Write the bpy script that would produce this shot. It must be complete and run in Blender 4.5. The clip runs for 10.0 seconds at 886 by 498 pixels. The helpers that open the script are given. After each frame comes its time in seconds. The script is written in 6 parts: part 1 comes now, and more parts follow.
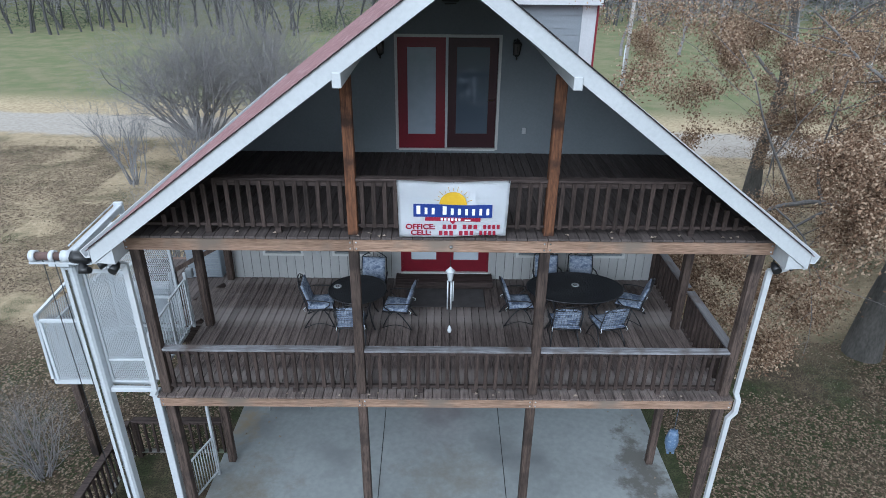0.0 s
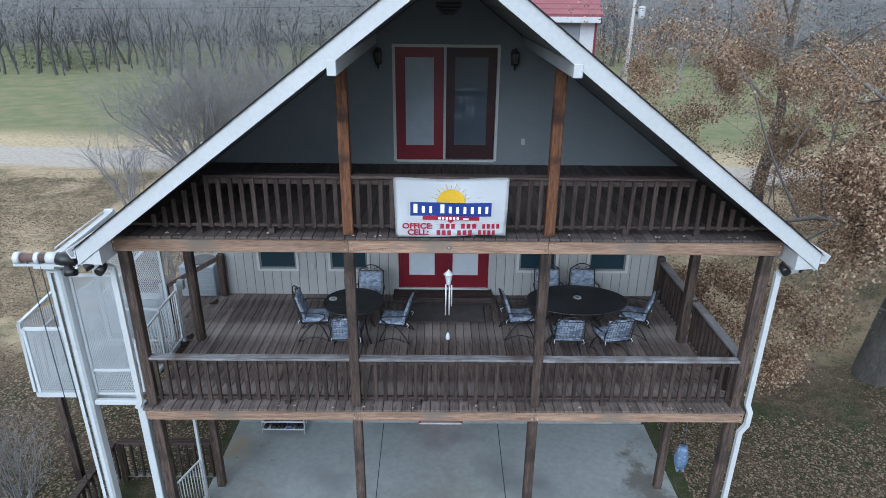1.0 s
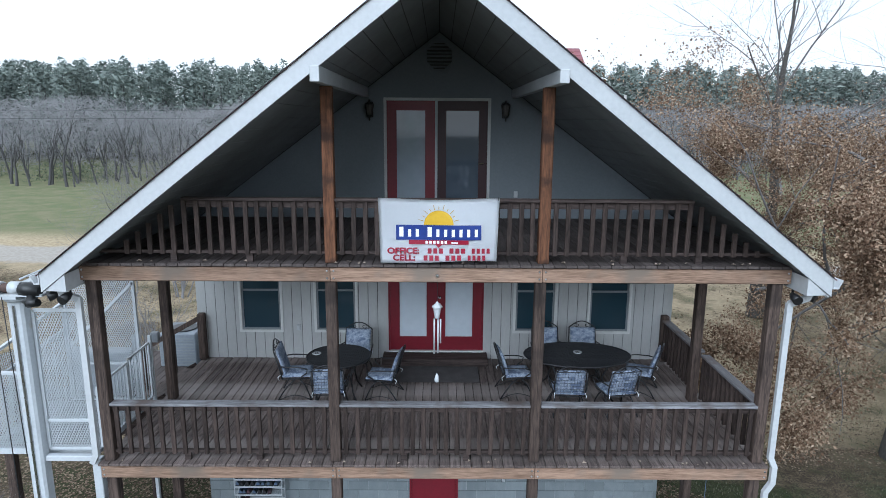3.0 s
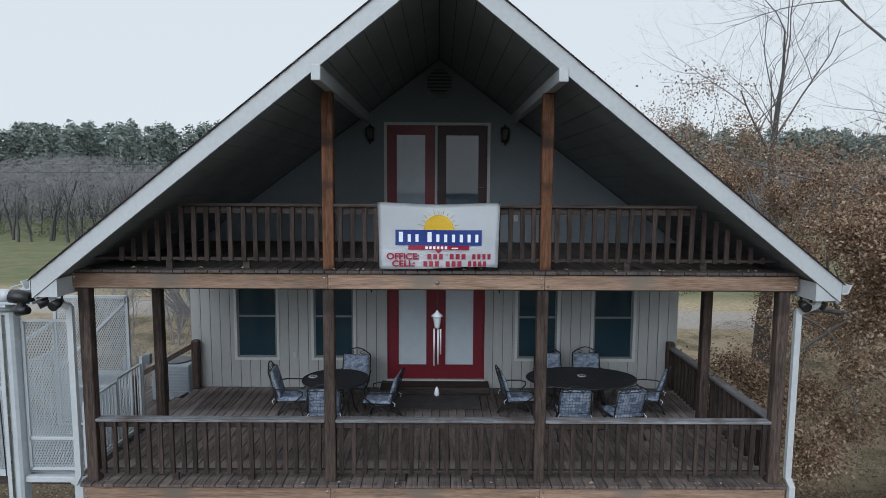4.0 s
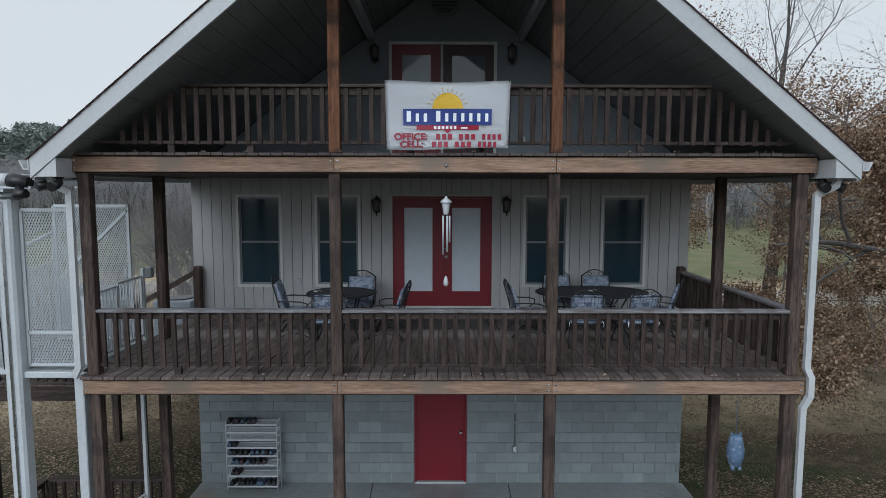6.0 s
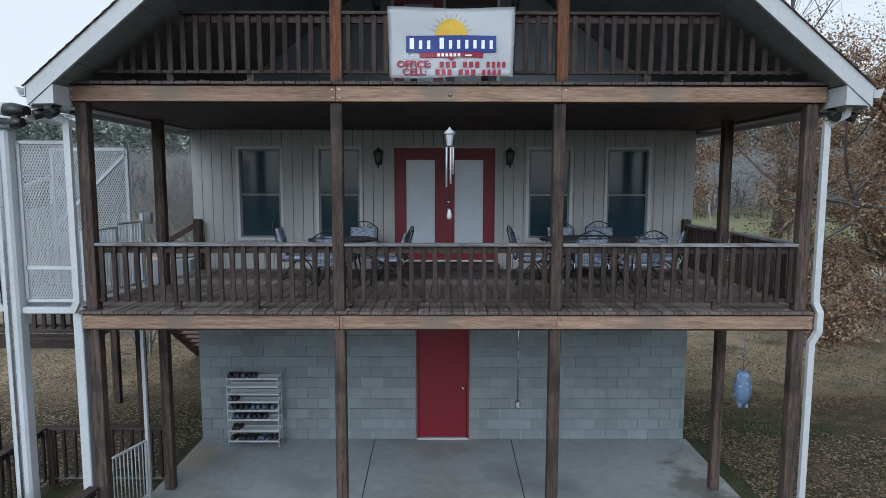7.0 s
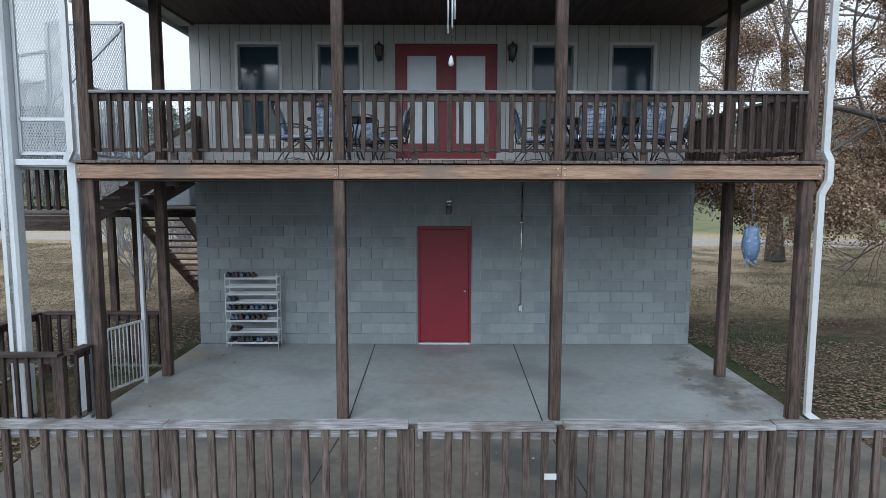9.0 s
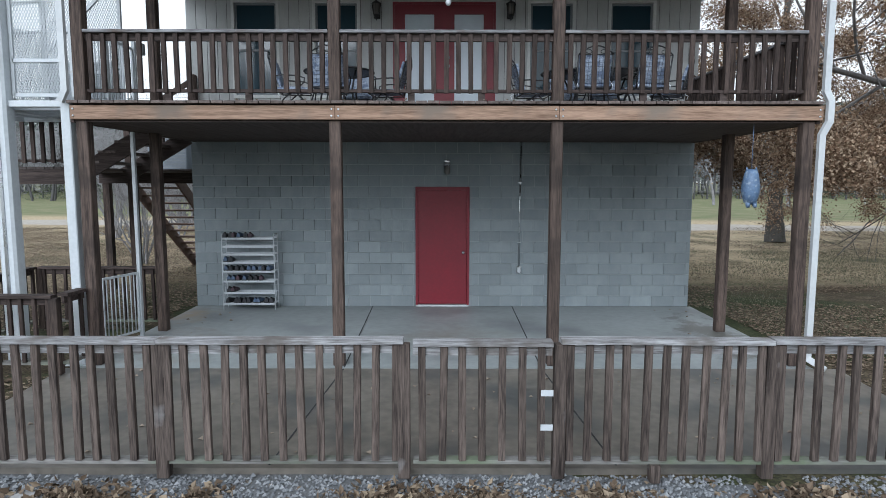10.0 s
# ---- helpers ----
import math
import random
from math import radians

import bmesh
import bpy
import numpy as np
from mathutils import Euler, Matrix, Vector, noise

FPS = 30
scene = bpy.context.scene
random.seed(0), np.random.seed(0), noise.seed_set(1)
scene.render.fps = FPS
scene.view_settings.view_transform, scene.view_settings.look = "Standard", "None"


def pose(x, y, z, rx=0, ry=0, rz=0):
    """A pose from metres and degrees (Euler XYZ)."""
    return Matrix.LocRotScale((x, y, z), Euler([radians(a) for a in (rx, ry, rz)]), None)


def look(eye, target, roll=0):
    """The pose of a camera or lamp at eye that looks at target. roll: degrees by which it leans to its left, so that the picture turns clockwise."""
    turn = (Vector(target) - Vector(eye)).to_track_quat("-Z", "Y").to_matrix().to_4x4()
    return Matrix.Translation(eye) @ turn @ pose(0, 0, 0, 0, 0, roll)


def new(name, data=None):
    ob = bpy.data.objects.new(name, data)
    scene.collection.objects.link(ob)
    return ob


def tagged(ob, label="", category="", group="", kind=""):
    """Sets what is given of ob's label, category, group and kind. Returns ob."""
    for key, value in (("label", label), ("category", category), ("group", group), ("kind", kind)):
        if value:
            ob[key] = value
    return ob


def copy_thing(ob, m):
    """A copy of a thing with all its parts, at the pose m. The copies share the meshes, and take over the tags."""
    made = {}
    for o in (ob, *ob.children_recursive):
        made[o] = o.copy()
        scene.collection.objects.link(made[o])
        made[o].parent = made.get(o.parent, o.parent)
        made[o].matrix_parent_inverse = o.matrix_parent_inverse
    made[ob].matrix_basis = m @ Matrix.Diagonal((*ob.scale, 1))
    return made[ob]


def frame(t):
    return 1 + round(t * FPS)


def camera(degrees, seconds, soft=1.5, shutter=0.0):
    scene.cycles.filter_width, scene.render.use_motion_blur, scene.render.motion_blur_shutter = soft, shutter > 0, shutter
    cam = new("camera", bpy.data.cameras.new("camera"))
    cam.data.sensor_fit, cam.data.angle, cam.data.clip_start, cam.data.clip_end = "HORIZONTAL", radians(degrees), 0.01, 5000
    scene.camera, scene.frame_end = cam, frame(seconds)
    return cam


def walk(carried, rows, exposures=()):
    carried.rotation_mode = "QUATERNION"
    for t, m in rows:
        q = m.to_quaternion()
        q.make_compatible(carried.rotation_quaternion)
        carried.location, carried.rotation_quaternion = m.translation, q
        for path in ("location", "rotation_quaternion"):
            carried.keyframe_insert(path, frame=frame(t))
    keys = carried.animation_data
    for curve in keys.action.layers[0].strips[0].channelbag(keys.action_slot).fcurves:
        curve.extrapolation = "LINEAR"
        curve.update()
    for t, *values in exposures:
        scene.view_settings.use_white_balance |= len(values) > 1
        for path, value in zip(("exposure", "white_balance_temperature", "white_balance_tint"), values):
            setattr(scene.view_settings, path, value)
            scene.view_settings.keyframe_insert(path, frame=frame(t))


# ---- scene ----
cam = camera(70.7, 10.0, soft=0.5)
PATH = [
    (0, (-0.123, 0.264, 9.79), (-0.107, 2.057, 8.906), 0.7),
    (0.5, (-0.124, 0.269, 9.475), (-0.104, 2.091, 8.65), 0.7),
    (1, (-0.088, 0.273, 9.168), (-0.073, 2.121, 8.406), 0.6),
    (1.5, (-0.04, 0.286, 8.86), (-0.028, 2.163, 8.17), 0.5),
    (2, (0.001, 0.31, 8.546), (0.013, 2.218, 7.948), 0.5),
    (2.5, (0.047, 0.339, 8.231), (0.057, 2.275, 7.727), 0.4),
    (3, (0.091, 0.362, 7.905), (0.101, 2.321, 7.5), 0.4),
    (4.5, (0.093, 0.384, 6.833), (0.101, 2.376, 6.659), 0.3),
    (5, (0.072, 0.401, 6.462), (0.077, 2.392, 6.28), 0.2),
    (5.5, (0.031, 0.41, 6.063), (0.038, 2.401, 5.876), 0.1),
    (7, (-0.042, 0.462, 4.9), (-0.036, 2.451, 4.688), 0.1),
    (7.5, (-0.051, 0.47, 4.464), (-0.045, 2.459, 4.251), 0.0),
    (8, (-0.061, 0.478, 3.999), (-0.056, 2.467, 3.786), 0.0),
    (8.5, (-0.053, 0.465, 3.495), (-0.048, 2.454, 3.288), 0.1),
    (9, (-0.043, 0.437, 3.023), (-0.041, 2.426, 2.814), 0.1),
    (9.5, (-0.005, 0.42, 2.604), (-0.007, 2.409, 2.388), 0.15),
    (10, (-0.006, 0.431, 2.333), (-0.004, 2.419, 2.118), 0.1),
]
walk(cam, [(t, look(eye, target, roll)) for t, eye, target, roll in PATH],
     [(0, 0.62, 5380, 6), (2, 0.68, 5380, 6), (3, 0.62, 5400, 6), (4.4, -0.14, 5800, 6), (5.5, -0.16, 5800, 6), (7, 0.18, 5580, 6), (8, 0.34, 5580, 6), (9, 0.46, 5600, 6), (10, 0.6, 5680, 6)])

# ---- world and sun: thin overcast, late winter ----
world = bpy.data.worlds.new("sky")
scene.world = world
world.use_nodes = True
wt = world.node_tree
wt.nodes.clear()
w_out = wt.nodes.new("ShaderNodeOutputWorld")
w_bg = wt.nodes.new("ShaderNodeBackground")
w_sky = wt.nodes.new("ShaderNodeTexSky")
w_sky.sky_type = "NISHITA"
w_sky.sun_disc = False
w_sky.sun_elevation, w_sky.sun_rotation = radians(32), radians(195)
w_mix = wt.nodes.new("ShaderNodeMixRGB")
w_mix.inputs[0].default_value = 0.95
w_mix.inputs[2].default_value = (8.35, 8.2, 7.95, 1)
wt.links.new(w_sky.outputs[0], w_mix.inputs[1])
# thin cloud, evenly bright down to the rim
w_tc = wt.nodes.new("ShaderNodeTexCoord")
w_sep = wt.nodes.new("ShaderNodeSeparateXYZ")
w_grade = wt.nodes.new("ShaderNodeMapRange")
w_grade.inputs["From Min"].default_value, w_grade.inputs["From Max"].default_value = 0.0, 1.0
w_grade.inputs["To Min"].default_value, w_grade.inputs["To Max"].default_value = 1.06, 1.06
w_scale = wt.nodes.new("ShaderNodeVectorMath")
w_scale.operation = "SCALE"
wt.links.new(w_tc.outputs["Generated"], w_sep.inputs[0])
wt.links.new(w_sep.outputs["Z"], w_grade.inputs["Value"])
wt.links.new(w_mix.outputs[0], w_scale.inputs[0])
wt.links.new(w_grade.outputs[0], w_scale.inputs["Scale"])
wt.links.new(w_scale.outputs[0], w_bg.inputs[0])
w_bg.inputs[1].default_value = 0.090
wt.links.new(w_bg.outputs[0], w_out.inputs[0])
sun_data = bpy.data.lights.new("sun", "SUN")
sun_data.energy, sun_data.angle, sun_data.color = 1.7, radians(45), (1.0, 0.985, 0.97)
sun = new("sun", sun_data)
sun.matrix_world = look((-9, -26, 17), (0, 0, 0))


# ---- materials ----
def nodes_of(name):
    m = bpy.data.materials.new(name)
    m.use_nodes = True
    nt = m.node_tree
    return m, nt, nt.nodes["Principled BSDF"]


def dull(c, keep=0.66):
    """A colour as it looks in flat winter light: greyed a little."""
    g = 0.3 * c[0] + 0.55 * c[1] + 0.15 * c[2]
    return tuple((g + (v - g) * keep) * k for v, k in zip(c, (0.97, 1.0, 1.05)))


def surface(name, a, b, rough=0.7, scale=3.0, fine=40.0, bump=0.15, stretch=(1, 1, 1), metal=0.0, mottle=None, vary=0.12, rspread=0.12, dist=0.01):
    """Two tones mixed by noise at two scales, a third tone in patches, a shift of value from piece to piece, and a fine relief."""
    if not any(k in name for k in ("paint", "print", "beam", "sheltered")):
        a, b = dull(a), dull(b)
        mottle = (dull(mottle[0]), *mottle[1:]) if mottle else None
    m, nt, bsdf = nodes_of(name)
    N, L = nt.nodes, nt.links
    tc = N.new("ShaderNodeTexCoord")
    mp = N.new("ShaderNodeMapping")
    mp.inputs["Scale"].default_value = stretch
    info = N.new("ShaderNodeObjectInfo")
    off = N.new("ShaderNodeVectorMath")
    off.operation = "SCALE"
    off.inputs[0].default_value = (17, 31, 23)
    L.new(info.outputs["Random"], off.inputs["Scale"])
    add = N.new("ShaderNodeVectorMath")
    L.new(tc.outputs["Object"], mp.inputs["Vector"])
    L.new(mp.outputs[0], add.inputs[0])
    L.new(off.outputs[0], add.inputs[1])
    n1 = N.new("ShaderNodeTexNoise")
    n1.inputs["Scale"].default_value, n1.inputs["Detail"].default_value = scale, 6
    n2 = N.new("ShaderNodeTexNoise")
    n2.inputs["Scale"].default_value, n2.inputs["Detail"].default_value = fine, 4
    L.new(add.outputs[0], n1.inputs["Vector"])
    L.new(add.outputs[0], n2.inputs["Vector"])
    mix = N.new("ShaderNodeMixRGB")
    mix.inputs[1].default_value, mix.inputs[2].default_value = (*a, 1), (*b, 1)
    half = N.new("ShaderNodeMath")
    half.operation = "MULTIPLY_ADD"
    half.inputs[1].default_value, half.inputs[2].default_value = 0.5, 0.0
    L.new(n2.outputs["Fac"], half.inputs[0])
    both = N.new("ShaderNodeMath")
    both.operation = "MULTIPLY_ADD"
    both.inputs[1].default_value = 0.5
    L.new(n1.outputs["Fac"], both.inputs[0])
    L.new(half.outputs[0], both.inputs[2])
    ramp = N.new("ShaderNodeMapRange")
    ramp.inputs["From Min"].default_value, ramp.inputs["From Max"].default_value = 0.36, 0.64
    L.new(both.outputs[0], ramp.inputs["Value"])
    L.new(ramp.outputs[0], mix.inputs[0])
    col = mix.outputs[0]
    if mottle:
        n3 = N.new("ShaderNodeTexNoise")
        n3.inputs["Scale"].default_value, n3.inputs["Detail"].default_value = mottle[1], 5
        L.new(tc.outputs["Object"], n3.inputs["Vector"])
        r3 = N.new("ShaderNodeMapRange")
        r3.inputs["From Min"].default_value, r3.inputs["From Max"].default_value = mottle[2], mottle[3]
        L.new(n3.outputs["Fac"], r3.inputs["Value"])
        m3 = N.new("ShaderNodeMixRGB")
        m3.inputs[2].default_value = (*mottle[0], 1)
        L.new(r3.outputs[0], m3.inputs[0])
        L.new(col, m3.inputs[1])
        col = m3.outputs[0]
    hsv = N.new("ShaderNodeHueSaturation")
    val = N.new("ShaderNodeMapRange")
    val.inputs["To Min"].default_value, val.inputs["To Max"].default_value = 1 - vary, 1 + vary
    L.new(info.outputs["Random"], val.inputs["Value"])
    L.new(val.outputs[0], hsv.inputs["Value"])
    L.new(col, hsv.inputs["Color"])
    L.new(hsv.outputs[0], bsdf.inputs["Base Color"])
    rr = N.new("ShaderNodeMapRange")
    rr.inputs["To Min"].default_value, rr.inputs["To Max"].default_value = max(0.03, rough - rspread), min(1, rough + rspread)
    L.new(n1.outputs["Fac"], rr.inputs["Value"])
    L.new(rr.outputs[0], bsdf.inputs["Roughness"])
    bsdf.inputs["Metallic"].default_value = metal
    if bump:
        bp = N.new("ShaderNodeBump")
        bp.inputs["Strength"].default_value, bp.inputs["Distance"].default_value = bump, dist
        L.new(both.outputs[0], bp.inputs["Height"])
        L.new(bp.outputs[0], bsdf.inputs["Normal"])
    return m


def wood(name, a, b, axis, rough=0.75, mottle=None, vary=0.18):
    st = [14, 14, 14]
    st["xyz".index(axis)] = 1.0
    m = surface(name, a, b, rough, 1.6, 7.0, 0.35, st, mottle=mottle, vary=vary)
    m.node_tree.nodes["Principled BSDF"].inputs["Specular IOR Level"].default_value = 0.22   # dry open grain
    return m


FENCE_LOW = wood("mossy bottom rail", (0.28, 0.255, 0.225), (0.11, 0.10, 0.085), "x", mottle=((0.135, 0.165, 0.085), 1.4, 0.46, 0.62))
BEAM = wood("weathered beam", (0.40, 0.27, 0.195), (0.165, 0.106, 0.074), "x", mottle=((0.20, 0.16, 0.13), 1.3, 0.52, 0.68))
POST = wood("stained post", (0.14, 0.085, 0.058), (0.032, 0.020, 0.015), "z", mottle=((0.035, 0.024, 0.019), 1.5, 0.52, 0.66))
POST_UP = wood("sheltered post", (0.20, 0.092, 0.048), (0.055, 0.026, 0.017), "z", mottle=((0.04, 0.022, 0.016), 2.2, 0.52, 0.62))
DARK_X = wood("dark stained rail", (0.095, 0.060, 0.047), (0.028, 0.018, 0.015), "x")
DARK_Y = wood("dark stained joist", (0.10, 0.065, 0.05), (0.05, 0.034, 0.027), "y")
BALUSTER = wood("stained baluster", (0.082, 0.049, 0.036), (0.022, 0.014, 0.011), "z", vary=0.3)
CAP = wood("grey weathered rail cap", (0.30, 0.29, 0.295), (0.11, 0.10, 0.10), "x", mottle=((0.12, 0.085, 0.068), 2.2, 0.5, 0.66))
CAP_Y = wood("grey weathered side cap", (0.25, 0.235, 0.235), (0.14, 0.125, 0.125), "y", mottle=((0.16, 0.11, 0.085), 2.2, 0.5, 0.66))
DECK = wood("worn deck board", (0.205, 0.143, 0.114), (0.064, 0.043, 0.035), "y", rough=0.7, mottle=((0.33, 0.265, 0.225), 0.9, 0.50, 0.70), vary=0.25)
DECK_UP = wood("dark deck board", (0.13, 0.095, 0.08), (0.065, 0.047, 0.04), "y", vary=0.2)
FENCE_X = wood("silver fence rail", (0.40, 0.385, 0.38), (0.085, 0.073, 0.066), "x", mottle=((0.13, 0.105, 0.085), 2.6, 0.5, 0.66))
FENCE_Z = wood("brown fence picket", (0.165, 0.112, 0.083), (0.03, 0.02, 0.016), "z", mottle=((0.30, 0.28, 0.265), 1.7, 0.60, 0.70), vary=0.28)
WHITE = surface("white painted trim", (0.55, 0.57, 0.59), (0.48, 0.50, 0.52), 0.45, 2.0, 20, 0.03, vary=0.02)
STEEL = surface("white painted steel", (0.56, 0.59, 0.62), (0.48, 0.51, 0.54), 0.4, 3.0, 25, 0.04, vary=0.03, mottle=((0.45, 0.40, 0.33), 2.5, 0.66, 0.76))
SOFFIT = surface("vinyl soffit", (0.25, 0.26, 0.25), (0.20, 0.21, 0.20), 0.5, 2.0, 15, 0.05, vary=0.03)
SIDING = surface("grey-tan board siding", (0.50, 0.49, 0.45), (0.44, 0.43, 0.395), 0.65, 1.2, 30, 0.08, (1, 1, 0.3), vary=0.03)
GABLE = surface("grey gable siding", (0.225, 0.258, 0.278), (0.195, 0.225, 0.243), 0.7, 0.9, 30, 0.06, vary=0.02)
GROOVE = surface("siding groove", (0.10, 0.10, 0.095), (0.07, 0.07, 0.066), 0.9, 3, 20, 0.0)
BLOCK = surface("painted grey block", (0.255, 0.285, 0.30), (0.20, 0.23, 0.245), 0.75, 2.5, 60, 0.6, vary=0.13, mottle=((0.30, 0.32, 0.325), 1.4, 0.55, 0.75))
MORTAR = surface("grey mortar", (0.46, 0.475, 0.475), (0.35, 0.365, 0.37), 0.9, 4, 70, 0.4)
APRON = surface("damp dirty concrete", (0.205, 0.168, 0.122), (0.115, 0.096, 0.072), 0.42, 1.1, 9, 0.08, mottle=((0.085, 0.082, 0.072), 0.8, 0.50, 0.62), rspread=0.25)
CONCRETE = surface("trowelled concrete", (0.305, 0.325, 0.308), (0.238, 0.256, 0.24), 0.5, 0.7, 9, 0.06, mottle=((0.175, 0.182, 0.178), 0.55, 0.52, 0.68), rspread=0.2)


def stain(m, centre, size, colour, edge=0.5):
    """One ragged stain on a floor material, about centre and size across."""
    nt = m.node_tree
    N, L = nt.nodes, nt.links
    bsdf = N["Principled BSDF"]
    old = bsdf.inputs["Base Color"].links[0].from_socket
    tc, mp = N.new("ShaderNodeTexCoord"), N.new("ShaderNodeMapping")
    mp.inputs["Location"].default_value = (-centre[0] / size[0], -centre[1] / size[1], 0)
    mp.inputs["Scale"].default_value = (1 / size[0], 1 / size[1], 0.0)
    L.new(tc.outputs["Object"], mp.inputs["Vector"])
    ln = N.new("ShaderNodeVectorMath")
    ln.operation = "LENGTH"
    L.new(mp.outputs[0], ln.inputs[0])
    nz = N.new("ShaderNodeTexNoise")
    nz.inputs["Scale"].default_value, nz.inputs["Detail"].default_value, nz.inputs["Roughness"].default_value = 2.6, 8, 0.7
    L.new(tc.outputs["Object"], nz.inputs["Vector"])
    ma = N.new("ShaderNodeMath")
    ma.operation = "MULTIPLY_ADD"
    ma.inputs[1].default_value = 3.2
    L.new(nz.outputs["Fac"], ma.inputs[0])
    L.new(ln.outputs["Value"], ma.inputs[2])
    mr = N.new("ShaderNodeMapRange")
    mr.inputs["From Min"].default_value, mr.inputs["From Max"].default_value = 2.35, 2.35 - edge
    L.new(ma.outputs[0], mr.inputs["Value"])
    mx = N.new("ShaderNodeMixRGB")
    mx.inputs[2].default_value = (*colour, 1)
    L.new(mr.outputs[0], mx.inputs[0])
    L.new(old, mx.inputs[1])
    L.new(mx.outputs[0], bsdf.inputs["Base Color"])


stain(CONCRETE, (4.15, 9.7), (0.75, 1.9), (0.13, 0.128, 0.118))
stain(CONCRETE, (-3.9, 9.2), (1.3, 1.5), (0.21, 0.185, 0.145), 1.2)
stain(CONCRETE, (0.2, 9.6), (1.6, 1.2), (0.225, 0.215, 0.185), 1.3)
stain(CONCRETE, (-4.4, 11.2), (0.7, 0.9), (0.30, 0.25, 0.18), 0.9)
JOINT = surface("dark joint", (0.05, 0.05, 0.05), (0.03, 0.03, 0.03), 0.9, 3, 20, 0.0)
RED = surface("deep red door paint", (0.205, 0.008, 0.022), (0.165, 0.007, 0.018), 0.42, 1.5, 20, 0.03, vary=0.02)
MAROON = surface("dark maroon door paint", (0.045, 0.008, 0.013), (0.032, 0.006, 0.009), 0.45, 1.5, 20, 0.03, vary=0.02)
SHINGLE = surface("red asphalt shingle", (0.34, 0.115, 0.115), (0.20, 0.065, 0.07), 0.9, 2.0, 60, 0.6, vary=0.1, mottle=((0.40, 0.20, 0.19), 5.0, 0.5, 0.7))
SHEET = surface("red roof sheet", (0.36, 0.07, 0.085), (0.28, 0.05, 0.065), 0.6, 2.0, 30, 0.1)
IRON = surface("black wrought iron", (0.022, 0.023, 0.027), (0.012, 0.012, 0.014), 0.45, 6, 50, 0.05)
BLACK = surface("black plastic", (0.02, 0.02, 0.022), (0.012, 0.012, 0.013), 0.4, 6, 40, 0.05)
CHROME = surface("brushed metal", (0.62, 0.62, 0.62), (0.5, 0.5, 0.5), 0.28, 6, 60, 0.03, metal=1.0)
CUSHION = surface("blue-white patterned cushion", (0.42, 0.49, 0.60), (0.13, 0.18, 0.29), 0.9, 16, 45, 0.25, vary=0.08, mottle=((0.12, 0.17, 0.28), 11.0, 0.54, 0.60))
SCREEN = surface("dark table mesh", (0.035, 0.035, 0.04), (0.02, 0.02, 0.023), 0.35, 8, 120, 0.15)


def glass_like(name, colour, rough=0.04, gloss=0.5):
    m, nt, bsdf = nodes_of(name)
    bsdf.inputs["Base Color"].default_value = (*colour, 1)
    bsdf.inputs["Roughness"].default_value = rough
    bsdf.inputs["IOR"].default_value = 1.5
    bsdf.inputs["Specular IOR Level"].default_value = gloss
    return m


PANE = glass_like("dark window glass", (0.024, 0.050, 0.068), 0.08, 0.6)
BLIND = surface("white blind behind glass", (0.66, 0.73, 0.78), (0.60, 0.67, 0.72), 0.06, 1.0, 8, 0.0, vary=0.02, rspread=0.02)
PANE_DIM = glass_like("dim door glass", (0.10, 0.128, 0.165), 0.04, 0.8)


# ---- mesh helpers ----
def box(bm, x0, x1, y0, y1, z0, z1, bevel=0.0):
    vs = [bm.verts.new(p) for p in ((x0, y0, z0), (x1, y0, z0), (x1, y1, z0), (x0, y1, z0), (x0, y0, z1), (x1, y0, z1), (x1, y1, z1), (x0, y1, z1))]
    fs = [bm.faces.new([vs[i] for i in q]) for q in ((3, 2, 1, 0), (4, 5, 6, 7), (0, 1, 5, 4), (1, 2, 6, 5), (2, 3, 7, 6), (3, 0, 4, 7))]
    if bevel:
        es = {e for f in fs for e in f.edges}
        bmesh.ops.bevel(bm, geom=list(es), offset=bevel, segments=1, affect="EDGES")
    return bm


def bar(bm, p, q, w, h=None, up=(0, 0, 1)):
    """A square bar from p to q: w across, h along up."""
    p, q = Vector(p), Vector(q)
    h = h or w
    d = (q - p).normalized()
    side = d.cross(Vector(up))
    side = side.normalized() if side.length > 1e-4 else Vector((1, 0, 0))
    top = side.cross(d).normalized()
    vs = []
    for c in (p, q):
        for a, b in ((-1, -1), (1, -1), (1, 1), (-1, 1)):
            vs.append(bm.verts.new(c + side * a * w / 2 + top * b * h / 2))
    for f in ((3, 2, 1, 0), (4, 5, 6, 7), (0, 1, 5, 4), (1, 2, 6, 5), (2, 3, 7, 6), (3, 0, 4, 7)):
        bm.faces.new([vs[i] for i in f])
    return bm


def tube(bm, pts, radii, n=8, cap=True, smooth=True):
    """A round tube through pts; radii is one number or one each."""
    pts = [Vector(p) for p in pts]
    if not hasattr(radii, "__len__"):
        radii = [radii] * len(pts)
    rings = []
    side = None
    for i, p in enumerate(pts):
        d = (pts[min(i + 1, len(pts) - 1)] - pts[max(i - 1, 0)]).normalized()
        if side is None:
            side = d.orthogonal().normalized()
        side = (side - d * side.dot(d)).normalized()
        b = d.cross(side)
        rings.append([bm.verts.new(p + (side * math.cos(2 * math.pi * k / n) + b * math.sin(2 * math.pi * k / n)) * radii[i]) for k in range(n)])
    for r, s in zip(rings, rings[1:]):
        for k in range(n):
            f = bm.faces.new((r[k], r[(k + 1) % n], s[(k + 1) % n], s[k]))
            f.smooth = smooth
    if cap:
        bm.faces.new(rings[0][::-1])
        bm.faces.new(rings[-1])
    return bm


